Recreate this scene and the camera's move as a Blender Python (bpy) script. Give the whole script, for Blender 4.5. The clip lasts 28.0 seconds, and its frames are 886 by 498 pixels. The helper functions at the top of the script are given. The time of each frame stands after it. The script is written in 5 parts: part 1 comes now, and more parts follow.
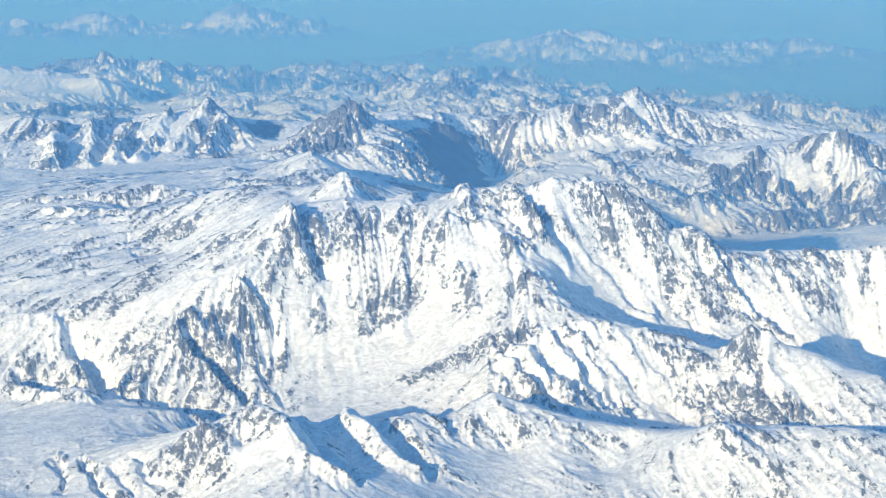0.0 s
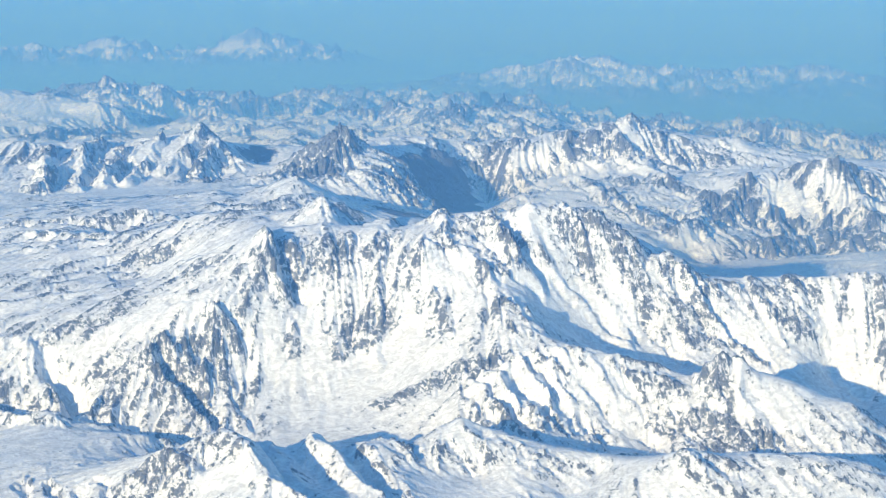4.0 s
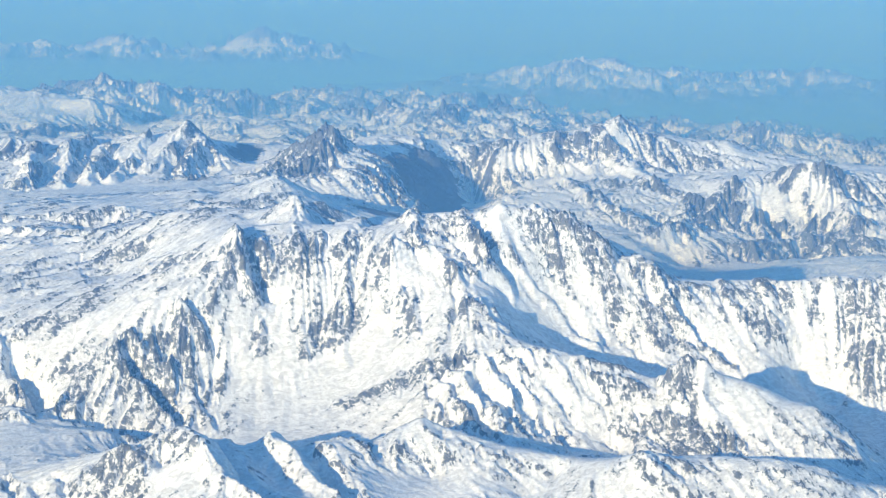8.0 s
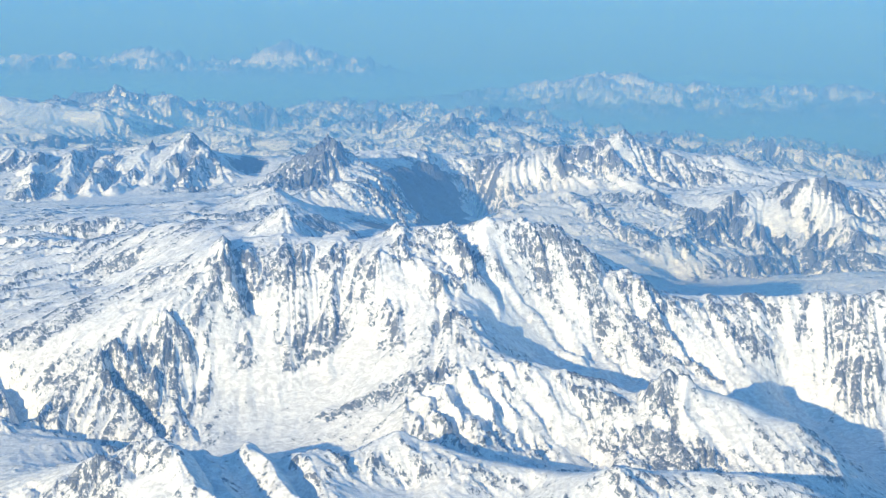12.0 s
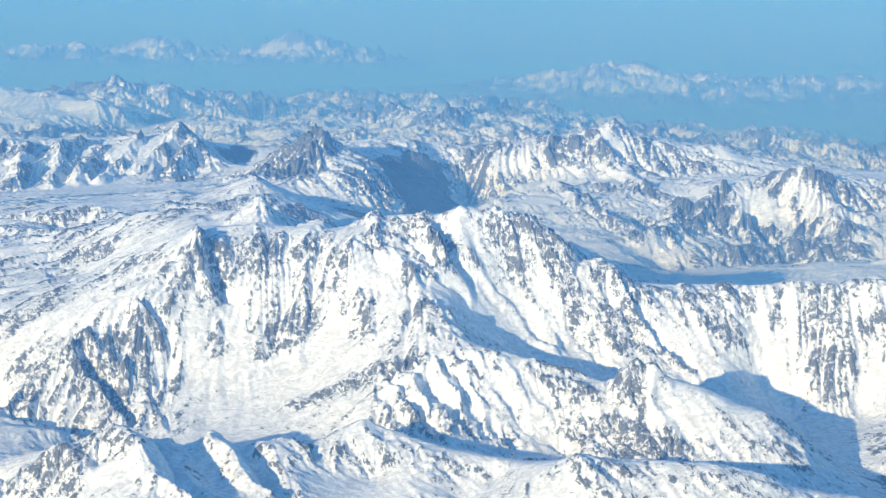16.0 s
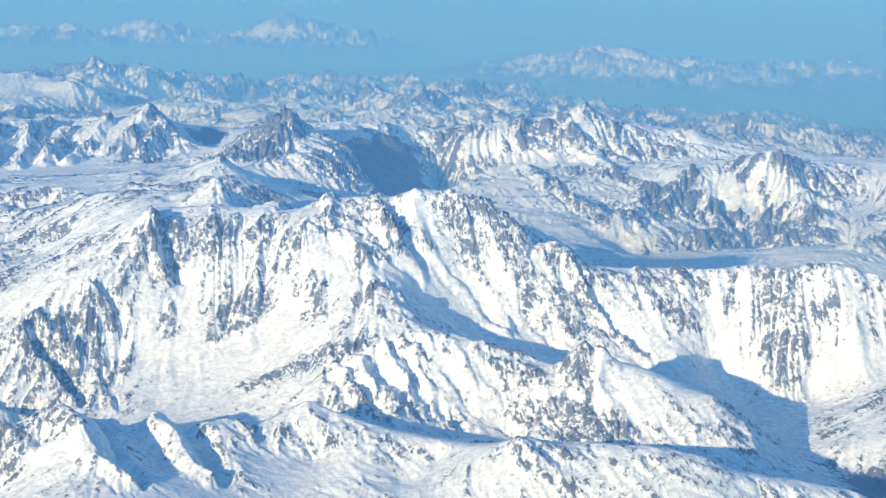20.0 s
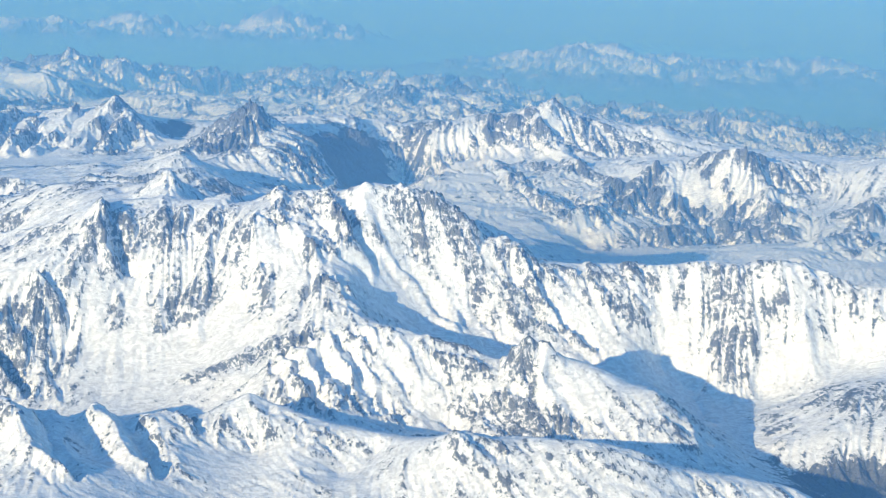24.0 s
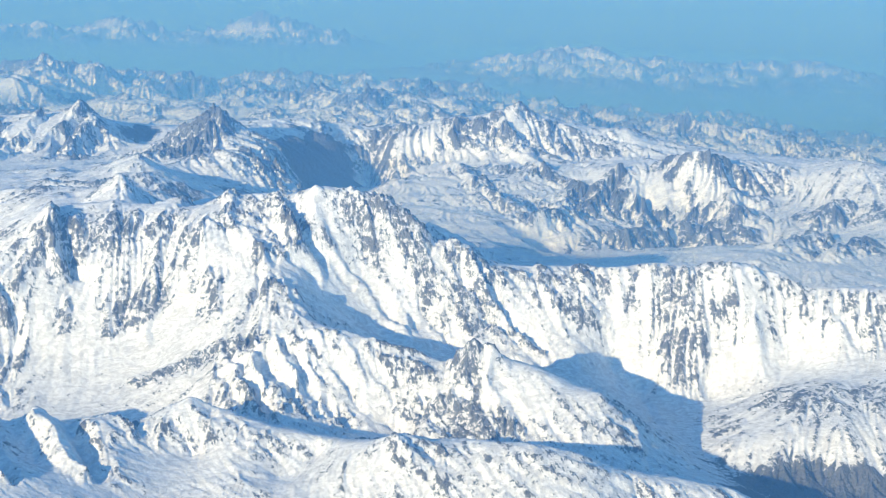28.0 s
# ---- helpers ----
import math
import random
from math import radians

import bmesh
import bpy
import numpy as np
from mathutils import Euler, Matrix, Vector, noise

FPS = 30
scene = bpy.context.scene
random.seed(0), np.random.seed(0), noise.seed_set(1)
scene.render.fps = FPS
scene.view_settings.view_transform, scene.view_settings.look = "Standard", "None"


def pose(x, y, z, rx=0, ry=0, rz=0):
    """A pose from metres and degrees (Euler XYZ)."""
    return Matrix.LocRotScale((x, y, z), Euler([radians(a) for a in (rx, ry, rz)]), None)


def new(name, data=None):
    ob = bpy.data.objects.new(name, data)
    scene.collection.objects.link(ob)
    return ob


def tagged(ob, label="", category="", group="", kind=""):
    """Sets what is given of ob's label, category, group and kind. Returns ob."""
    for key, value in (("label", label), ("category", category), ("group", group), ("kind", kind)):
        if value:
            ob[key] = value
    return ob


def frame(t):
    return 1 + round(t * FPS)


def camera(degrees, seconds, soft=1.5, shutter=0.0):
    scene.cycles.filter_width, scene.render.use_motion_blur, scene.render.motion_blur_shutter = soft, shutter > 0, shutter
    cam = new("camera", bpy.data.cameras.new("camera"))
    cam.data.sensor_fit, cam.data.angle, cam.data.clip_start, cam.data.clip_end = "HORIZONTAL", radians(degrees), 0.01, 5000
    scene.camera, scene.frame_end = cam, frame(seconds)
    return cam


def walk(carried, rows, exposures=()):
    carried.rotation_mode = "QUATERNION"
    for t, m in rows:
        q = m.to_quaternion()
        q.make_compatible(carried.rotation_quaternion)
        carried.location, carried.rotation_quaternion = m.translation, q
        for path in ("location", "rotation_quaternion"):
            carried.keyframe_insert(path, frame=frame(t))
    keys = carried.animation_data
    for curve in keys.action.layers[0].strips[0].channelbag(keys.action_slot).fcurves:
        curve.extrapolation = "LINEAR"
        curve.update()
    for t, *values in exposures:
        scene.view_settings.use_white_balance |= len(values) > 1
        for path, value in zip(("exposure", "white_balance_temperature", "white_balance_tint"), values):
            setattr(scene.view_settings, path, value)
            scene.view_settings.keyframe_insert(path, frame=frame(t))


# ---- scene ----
# The flight: 28 s of cruise past a snow-covered massif. The place is laid out at 1 : 60, so 1 m here is 60 m outside.
PATH = [  # seconds, heading, tilt, lean in degrees
    (0, 1.634, -9.525, -0.493), (0.5, 1.537, -9.342, -0.462), (1, 1.436, -9.190, -0.484), (1.5, 1.339, -9.059, -0.427),
    (2, 1.258, -8.959, -0.448), (2.5, 1.174, -8.884, -0.513), (3, 1.110, -8.830, -0.556), (3.5, 1.061, -8.793, -0.582),
    (5.5, 0.906, -8.739, -0.782), (6, 0.868, -8.741, -0.882), (6.5, 0.812, -8.751, -0.940), (7, 0.762, -8.764, -1.011),
    (7.5, 0.695, -8.768, -1.086), (8, 0.611, -8.755, -1.148), (8.5, 0.503, -8.718, -1.189), (9, 0.395, -8.663, -1.229),
    (9.5, 0.264, -8.597, -1.293), (10, 0.127, -8.529, -1.330), (10.5, -0.014, -8.458, -1.329), (11, -0.131, -8.404, -1.329),
    (11.5, -0.231, -8.372, -1.352), (12, -0.314, -8.355, -1.373), (12.5, -0.385, -8.349, -1.378), (14.5, -0.692, -8.403, -1.306),
    (15, -0.756, -8.456, -1.300), (15.5, -0.800, -8.542, -1.287), (16, -0.814, -8.665, -1.310), (16.5, -0.800, -8.805, -1.301),
    (17, -0.778, -8.937, -1.342), (17.5, -0.744, -9.049, -1.396), (18, -0.722, -9.127, -1.432), (18.5, -0.697, -9.165, -1.459),
    (19, -0.702, -9.177, -1.508), (19.5, -0.710, -9.170, -1.563), (20, -0.729, -9.151, -1.617), (20.5, -0.743, -9.133, -1.706),
    (21, -0.755, -9.126, -1.786), (21.5, -0.750, -9.125, -1.863), (23.5, -0.585, -9.263, -2.062), (24, -0.533, -9.276, -2.096),
    (24.5, -0.496, -9.267, -2.089), (25, -0.457, -9.248, -2.067), (25.5, -0.428, -9.230, -2.066), (26, -0.396, -9.220, -2.053),
    (26.5, -0.365, -9.217, -2.023), (27, -0.334, -9.216, -1.990), (27.5, -0.334, -9.192, -2.015), (28, -0.340, -9.136, -1.916),
]

SPEED, CRUISE = 3.8333, 166.667
cam = camera(26.0, 28.0, soft=1.2)
walk(cam, [(t, pose(SPEED * t, 0, CRUISE, 90 + tilt, 0, -head) @ pose(0, 0, 0, 0, 0, -lean)) for t, head, tilt, lean in PATH],
     exposures=[(0.0, 1.07, 5150, 2), (28.0, 1.07, 5150, 2)])

# ---- light ----
SUN_EL, SUN_AZ = radians(12.3), radians(33.5)   # height of the sun; turned to the left of straight behind the flight's view
to_sun = Vector((-math.sin(SUN_AZ) * math.cos(SUN_EL), -math.cos(SUN_AZ) * math.cos(SUN_EL), math.sin(SUN_EL)))
world = bpy.data.worlds.new("sky")
world.use_nodes = True
scene.world = world
wn = world.node_tree.nodes
sky = wn.new("ShaderNodeTexSky")
sky.sky_type, sky.sun_disc, sky.altitude = "NISHITA", False, 3000
sky.sun_elevation, sky.sun_rotation = SUN_EL, math.atan2(to_sun.x, to_sun.y)
sky.air_density, sky.dust_density, sky.ozone_density = 1.0, 0.0, 2.2
world.node_tree.links.new(sky.outputs[0], wn["Background"].inputs[0])
wn["Background"].inputs[1].default_value = 0.108
sun = bpy.data.lights.new("sun", "SUN")
sun.energy, sun.angle, sun.color = 4.2, radians(0.6), (1.0, 0.76, 0.515)
sun_ob = new("sun", sun)
sun_ob.matrix_world = to_sun.to_track_quat("Z", "Y").to_matrix().to_4x4()


# ---- materials ----
def material(name):
    m = bpy.data.materials.new(name)
    m.use_nodes = True
    t = m.node_tree
    return m, t.nodes, t.links, t.nodes["Principled BSDF"]


def noise_node(n, l, vec, scale, detail=6.0, rough=0.6, kind="FBM"):
    k = n.new("ShaderNodeTexNoise")
    k.noise_type = kind
    k.inputs["Scale"].default_value, k.inputs["Detail"].default_value, k.inputs["Roughness"].default_value = scale, detail, rough
    l.new(vec, k.inputs["Vector"])
    return k.outputs[0]


def math_node(n, l, op, a, b, clamp=False):
    k = n.new("ShaderNodeMath")
    k.operation, k.use_clamp = op, clamp
    for i, v in enumerate((a, b)):
        if isinstance(v, (int, float)):
            k.inputs[i].default_value = v
        else:
            l.new(v, k.inputs[i])
    return k.outputs[0]


def ramp_node(n, l, fac, stops):
    k = n.new("ShaderNodeValToRGB")
    r = k.color_ramp
    while len(r.elements) < len(stops):
        r.elements.new(0.5)
    for e, (p, c) in zip(r.elements, stops):
        e.position, e.color = p, (*c, 1)
    l.new(fac, k.inputs[0])
    return k.outputs[0]


def mix_node(n, l, fac, a, b):
    k = n.new("ShaderNodeMix")
    k.data_type = "RGBA"
    l.new(fac, k.inputs[0])
    for i, v in ((6, a), (7, b)):
        if isinstance(v, tuple):
            k.inputs[i].default_value = (*v, 1)
        else:
            l.new(v, k.inputs[i])
    return k.outputs[2]


def mountain_material():
    """Snow that lies on the gentler ground and bare gneiss that breaks through it where the slope is steep; its dark
    colour also paints shade in a few hollows.
    """
    m, n, l, bsdf = material("snow_and_rock")
    geo = n.new("ShaderNodeNewGeometry")
    pos = geo.outputs["Position"]
    coarse = noise_node(n, l, pos, 0.13, 4.0, 0.6)
    comb = n.new("ShaderNodeMapping")   # snow slides down the fall line and leaves the rock in streaks
    comb.vector_type = "TEXTURE"
    comb.inputs["Scale"].default_value, comb.inputs["Rotation"].default_value = (1.0, 3.2, 3.2), (0, 0, radians(33))
    l.new(pos, comb.inputs[0])
    patch = noise_node(n, l, comb.outputs[0], 0.75, 4.0, 0.58)
    patch.node.inputs["Distortion"].default_value = 1.2
    ledge = noise_node(n, l, pos, 0.5, 4.0, 0.55)
    ledge.node.inputs["Distortion"].default_value = 0.6
    fine = noise_node(n, l, pos, 2.2, 4.0, 0.7)
    worn = n.new("ShaderNodeAttribute")
    worn.attribute_name = "bareness"
    a = math_node(n, l, "MULTIPLY", math_node(n, l, "SUBTRACT", coarse, 0.5), 0.9)
    b = math_node(n, l, "MULTIPLY", math_node(n, l, "SUBTRACT", patch, 0.5), 1.4)
    c = math_node(n, l, "ADD", math_node(n, l, "MULTIPLY", math_node(n, l, "SUBTRACT", fine, 0.5), 1.2), math_node(n, l, "MULTIPLY", math_node(n, l, "SUBTRACT", ledge, 0.5), 1.5))
    s = math_node(n, l, "ADD", math_node(n, l, "ADD", a, b), math_node(n, l, "ADD", c, worn.outputs["Fac"]))
    # also takes in the hollows that are painted dark as shade
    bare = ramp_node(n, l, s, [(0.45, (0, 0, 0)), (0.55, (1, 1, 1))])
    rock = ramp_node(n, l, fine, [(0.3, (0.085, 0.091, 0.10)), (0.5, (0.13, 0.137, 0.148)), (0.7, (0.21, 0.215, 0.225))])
    squeeze = n.new("ShaderNodeMapping")
    squeeze.inputs["Scale"].default_value, squeeze.inputs["Rotation"].default_value = (0.28, 0.42, 0.42), (0, 0, radians(14))
    l.new(pos, squeeze.inputs[0])
    drift = noise_node(n, l, squeeze.outputs[0], 0.7, 6.0, 0.62)   # wind-packed bands and old grey snow
    drift.node.inputs["Distortion"].default_value = 2.2
    snow = mix_node(n, l, ramp_node(n, l, drift, [(0.43, (0, 0, 0)), (0.60, (1, 1, 1))]),
                    ramp_node(n, l, coarse, [(0.3, (0.80, 0.805, 0.81)), (0.65, (0.88, 0.88, 0.88))]), (0.60, 0.60, 0.605))
    thin = ramp_node(n, l, s, [(0.12, (0, 0, 0)), (0.46, (0.6, 0.6, 0.6))])   # a thin cover lets the rock show
    snow = mix_node(n, l, thin, snow, (0.52, 0.53, 0.55))
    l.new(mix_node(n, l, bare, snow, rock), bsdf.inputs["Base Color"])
    bsdf.inputs["Roughness"].default_value = 0.85
    bsdf.inputs["Specular IOR Level"].default_value = 0.15
    bump = n.new("ShaderNodeBump")
    bump.inputs["Strength"].default_value, bump.inputs["Distance"].default_value = 1.0, 1.3
    l.new(math_node(n, l, "ADD", math_node(n, l, "MULTIPLY", bare, 0.70), 0.22), bump.inputs["Strength"])   # snow lies smooth, rock is broken
    l.new(math_node(n, l, "ADD", math_node(n, l, "ADD", math_node(n, l, "MULTIPLY", patch, 0.7), ledge), math_node(n, l, "MULTIPLY", drift, 0.35)), bump.inputs["Height"])
    l.new(bump.outputs[0], bsdf.inputs["Normal"])
    return m


MOUNTAIN = mountain_material()

# ---- relief: crest lines, spurs, valley lines and spot heights ----
RELIEF, RIBS, CRAGS_AND_SHADE, SNOWFIELDS = [], [], [], []


def crest(mountain, rough, *way):
    """A line of crests or valley bottoms through (x, y, z)."""
    RELIEF.append((mountain, rough, 1, way))


def spots_of(mountain, rough, *places):
    """Single heights on a mountain's flanks."""
    RELIEF.append((mountain, rough, 0, places))


def rib(width, height, *way):
    """A rib down a flank, or with a height below nothing a gully, along (x, y)."""
    RIBS.append((width, height, way))


# Bare rock; from 2.0 up its dark colour stands in for shade.
def crag_or_shade(reach, bare, *way):
    CRAGS_AND_SHADE.append((reach, bare, way))


def snowfield(reach, deep, *way):
    SNOWFIELDS.append((reach, deep, way))


# the summit ridge and its cirque
crest("main", 1, (-65, 733, 66.5), (-44, 731, 67.5), (-30, 727, 68), (-20, 712, 73), (-16, 701, 79.8), (-12.5, 697, 73), (-8.9, 694, 68),
    (-1.5, 692, 67.2), (3, 691, 70), (7.8, 690, 72.4), (11, 688.5, 70.2), (14.6, 687, 65.8), (18, 686.5, 70), (21.3, 686, 72.4), (26.9, 686, 74.4),
    (32.5, 684, 74.6), (45, 682, 75.5), (52, 678, 76.5))
crest("main", 1, (-34, 661, 67.4), (-31, 655, 61), (-27, 650, 53), (-24, 646, 47))
crest("main", 0.6, (-34, 661, 67.4), (-38, 675, 67), (-40, 700, 67), (-44, 731, 67.5))
crest("main", 1, (20, 657, 68.5), (19, 664, 68.5), (20, 684, 71))
spots_of("main", 1, (7, 668, 67), (-6, 652, 53.4), (14, 656, 57), (28, 655, 60), (40, 660, 64))
spots_of("main", 0.5, (-23, 648, 45.9), (-24, 637, 37.8), (-40, 628, 29.9), (0, 630, 30.6), (14, 638, 40.8), (22, 635, 40.9), (31, 637, 49.2))
crest("main", 0.3, (-15.5, 711, 74.2), (-11.8, 719, 70), (-8, 726, 66.3), (-3.6, 732, 63.4))
spots_of("main", 0.2, (2.4, 734, 63.9), (9.6, 742, 64.1), (13.8, 748, 64.3), (19.2, 755, 62.6), (23.2, 758, 60.7))
spots_of("main", 0.3, (-29, 705, 68.5), (-24, 702, 71), (-36, 712, 66.5), (-27, 695, 67))
rib(3, -1.2, (-30.7, 658.5), (-26.3, 654.3), (-21.7, 652.2), (-17.9, 649.4))
rib(3.5, 1.65, (-50.1, 634), (-44.6, 631.9), (-41.5, 629.8), (-42.5, 623.5))
rib(2.5, -1.2, (-45, 634.7), (-41.1, 634))
rib(4, 2.6, (25.8, 683), (28.4, 664.8), (36.1, 656.4), (44.1, 643.8))
rib(3, -1.2, (37.7, 671.1), (43.9, 657.8), (49.9, 648))
rib(3, 1.35, (5.4, 650.1), (1.1, 643.1), (-1.3, 636.8))
rib(3, 1.35, (12.5, 659.2), (16, 650.8), (13.3, 647.3))
rib(3, 1.5, (23.2, 642.4), (30.2, 632.6), (28.5, 626.3), (24, 624.2))
rib(3, 1.12, (-1.6, 640.3), (2.8, 633.3), (5.5, 627))
rib(2, 1.2, (-11, 638.9), (-7.5, 631.9))
rib(2, 1.12, (-23.5, 638.9), (-24.7, 632.6))
rib(4, 4, (-35.9, 670.4), (-32.2, 655.7), (-27.7, 648))
rib(3, -3, (-31.6, 662.7), (-26.4, 656.4), (-21.8, 651.5))
crag_or_shade(6, 0.34, (-28.9, 659.9), (-20, 670.4), (-9.9, 669), (2.1, 667.6))
crag_or_shade(5, 0.3, (-15.1, 660.6), (-3.3, 660.6), (4.4, 662.7))
crag_or_shade(5, 0.3, (-33.8, 659.9), (-28.3, 655), (-23, 651.5))
crag_or_shade(5, 0.24, (7.7, 673.2), (22.1, 662.7))
crag_or_shade(4, 0.34, (-2, 645.2), (5.5, 648))
crag_or_shade(4, 0.36, (-9.3, 640.3), (-0.6, 640.3), (3, 631.2))
crag_or_shade(4, 0.36, (13.6, 657.8), (16.1, 648))
crag_or_shade(4.5, 0.4, (23.2, 641), (30.1, 634), (29.4, 628.4), (23.9, 626.3))
crag_or_shade(3, 0.34, (-23.6, 639.6), (-24.7, 632.6))
crag_or_shade(3, 0.3, (-11, 638.9), (-7.5, 631.2))
crag_or_shade(6, 0.34, (-48, 629.1), (-44, 627.7), (-46.7, 620))
crag_or_shade(5, 0.24, (-69.1, 715.9), (-53, 707.5))
crag_or_shade(5, 0.3, (29.6, 676), (35.8, 668.3), (41.7, 671.1))
crag_or_shade(4, 0.45, (-35.4, 658.5), (-31, 652.9), (-25, 650.8))
crag_or_shade(5, 0.4, (-21.9, 661.3), (-11.2, 664.1), (0.6, 666.2))
crag_or_shade(4, 0.4, (-16.7, 657.8), (-8.8, 656.4))
crag_or_shade(3.5, 0.4, (-51.2, 634), (-42.5, 631.9), (-44.5, 623.5))
crag_or_shade(5, 0.4, (-10.1, 644.5), (3.4, 643.8), (7.8, 628.4))
crag_or_shade(4, 0.4, (19.7, 644.5), (25.6, 637.5), (24.7, 628.4))
crag_or_shade(2.5, 0.6, (-25.3, 636.8), (-22.6, 631.9))
crag_or_shade(5, 0.4, (-67.9, 722.9), (-48.4, 720.8))
snowfield(6, 0.3, (-19.5, 645.9), (-6.2, 648.7))
snowfield(9, 0.35, (-15.2, 623.5), (-0.2, 622.8), (16.6, 622.8))
snowfield(5, 0.3, (22.7, 650.1), (36.3, 651.5))
snowfield(4, 0.3, (17.7, 637.5), (20.9, 648.7))
snowfield(5, 0.3, (36.7, 634.7), (33.2, 627))
snowfield(6, 0.3, (-32.1, 638.2), (-39, 632.6))
snowfield(6, 0.28, (8.9, 655), (-2.7, 652.9))

# the flat-topped peak
crest("wall", 1, (52, 678, 76.5), (57, 674, 79), (70, 678, 79), (84, 676, 76), (92, 674, 69.5), (99, 676, 61.3), (107, 677, 61.5), (111, 672, 60),
    (115, 669, 56.3))
crest("wall", 1, (51, 643, 54.6), (50, 660, 66), (52, 678, 76.5))
spots_of("wall", 0.8, (75, 665, 56.2), (93, 661, 46.2), (93, 651, 38.3), (114, 661, 44), (103, 668, 55))
spots_of("wall", 0.6, (60, 648, 49.6), (69, 651, 43.8), (76, 650, 39), (84, 654, 35.8), (94, 652, 31.5), (104, 648, 28.5))
rib(4, 2.4, (43.7, 676.7), (47.8, 662.7), (53.8, 652.9), (59.8, 650.1))
rib(3, -1.5, (50.7, 670.4), (57.7, 659.2), (64.8, 654.3))
rib(3.5, 1.5, (57.2, 672.5), (59.7, 664.8), (67.8, 659.2), (78.8, 655.7), (89.3, 646.6))
rib(2.5, -0.98, (61.7, 666.9), (69.8, 662), (80.9, 657.8), (95.2, 646.6))
rib(2.5, 1.2, (66.7, 671.1), (72.8, 667.6), (80.8, 662.7), (91.8, 657.8), (103.4, 652.2), (112.7, 645.2))
rib(2, -1.12, (72.8, 669.7), (83.9, 663.4), (95.8, 658.5), (108.2, 650.8))
rib(3, 1.35, (80.8, 676), (84.8, 669.7), (89.8, 664.8), (99.7, 659.9))
rib(2.5, -0.98, (87.9, 673.9), (91.8, 666.9), (95.8, 662))
rib(3, 1.2, (94.1, 674.6), (97.9, 666.2), (105.7, 659.9), (113.3, 653.6))
rib(2.5, -1.05, (106.1, 670.4), (111.7, 662.7), (119.3, 655.7))
rib(3, -1.95, (46.7, 673.2), (53.8, 659.2), (60.8, 657.1))
rib(3, -1.8, (41.8, 669.7), (50.8, 652.9), (59.8, 648.7))
rib(2.5, 1.5, (49.7, 670.4), (56.7, 662), (64.8, 657.1))
rib(2.5, 1.5, (43.7, 671.1), (53.8, 655), (62.8, 650.8))
rib(2, -1.8, (90.4, 658.5), (101.3, 652.9), (111.9, 645.2))
rib(2, -1.8, (109.7, 671.8), (122, 662.7), (136.9, 650.1))
rib(2, -1.5, (76.2, 666.9), (83.9, 659.9), (87.7, 655.7))
crag_or_shade(5, 0.26, (45.8, 668.3), (53.8, 655))
crag_or_shade(6, 0.24, (63.7, 670.4), (75.8, 670.4), (81.8, 666.2))
crag_or_shade(6, 0.3, (85.8, 674.6), (91.8, 669), (93.8, 663.4))
crag_or_shade(6, 0.26, (104, 667.6), (113.6, 660.6), (119.3, 655.7))
crag_or_shade(5, 0.22, (79.9, 659.9), (95.8, 659.9))
crag_or_shade(5, 0.2, (95.7, 655), (109.2, 651.5))
snowfield(6, 0.45, (51.4, 641.7), (67.5, 649.4), (86.9, 645.2), (110.1, 643.1))
snowfield(6, 0.3, (57.6, 669), (63.8, 659.9), (75.9, 657.1))
snowfield(5, 0.28, (83.9, 660.6), (91.7, 655))

# the long ridge
crest("right", 1, (115, 669, 56.3), (121, 676, 53), (135, 682, 52), (150, 688, 51.5), (165, 680, 52.5), (179, 677, 54), (193, 680, 54.5),
    (207, 674, 57.2), (215, 675, 55.5), (223, 676, 52), (235, 672, 48.6), (260, 668, 47), (300, 672, 45))
spots_of("right", 1, (131, 655, 32.4), (156, 664, 39.2), (180, 668, 39), (213, 659, 40.1), (163, 657, 20.7), (173, 658, 22.6), (195, 654, 28.5),
    (226, 662, 29), (260, 661, 33), (142, 646, 24))
spots_of("right", 0.6, (152, 650, 26), (164, 660, 20.6), (175, 653, 14))
spots_of("right", 0.8, (178.2, 648, 14.3), (196.3, 652, 15), (208.1, 656, 23.6), (218.1, 658, 27), (233.8, 658, 28.2), (249.6, 660, 33.4))
spots_of("right", 0.25, (200.6, 628, 13), (218, 632, 20.6), (236.8, 632, 23.3), (262, 634, 25))
spots_of("right", 0.4, (198.6, 600, 10.7), (216.6, 600, 13.3), (234.5, 600, 15.9), (206.5, 585, 3), (229.9, 583, 2), (255, 585, 3), (260, 600, 18))
crest("right", 0.5, (97.8, 692, 66), (103.4, 701, 61.6), (108.8, 706, 58.7))
rib(3.5, 1.65, (112, 669), (118.7, 662.7), (127.2, 655.7), (136.4, 648))
rib(2.5, -1.5, (117.1, 669), (123.7, 661.3), (133.2, 655.7), (141.2, 647.3))
rib(3, 1.35, (152.1, 681.6), (152.6, 669.7), (159.2, 665.5), (164.3, 664.1))
rib(2.5, -1.2, (156.8, 679.5), (157.8, 671.1), (163.7, 669))
rib(3, 1.35, (166.9, 679.5), (167.5, 672.5), (168.5, 666.9))
rib(3, 1.12, (177.5, 676.7), (177.8, 670.4), (178.2, 664.1))
rib(2.5, -1.12, (172.5, 676.7), (172.8, 669.7), (173.8, 663.4))
rib(3, 1.2, (139.7, 680.2), (140.4, 668.3), (145.5, 659.9))
rib(3, 1.2, (189.5, 676), (189.2, 666.9), (189.3, 659.9))
rib(3, 1.65, (237.2, 667.6), (244, 658.5))
rib(3, -1.5, (244.8, 665.5), (251.7, 657.1))
rib(3, 1.5, (204.7, 672.5), (206.1, 665.5), (211.5, 658.5))
rib(3, 1.5, (223.7, 676.7), (228.9, 669), (236.1, 662))
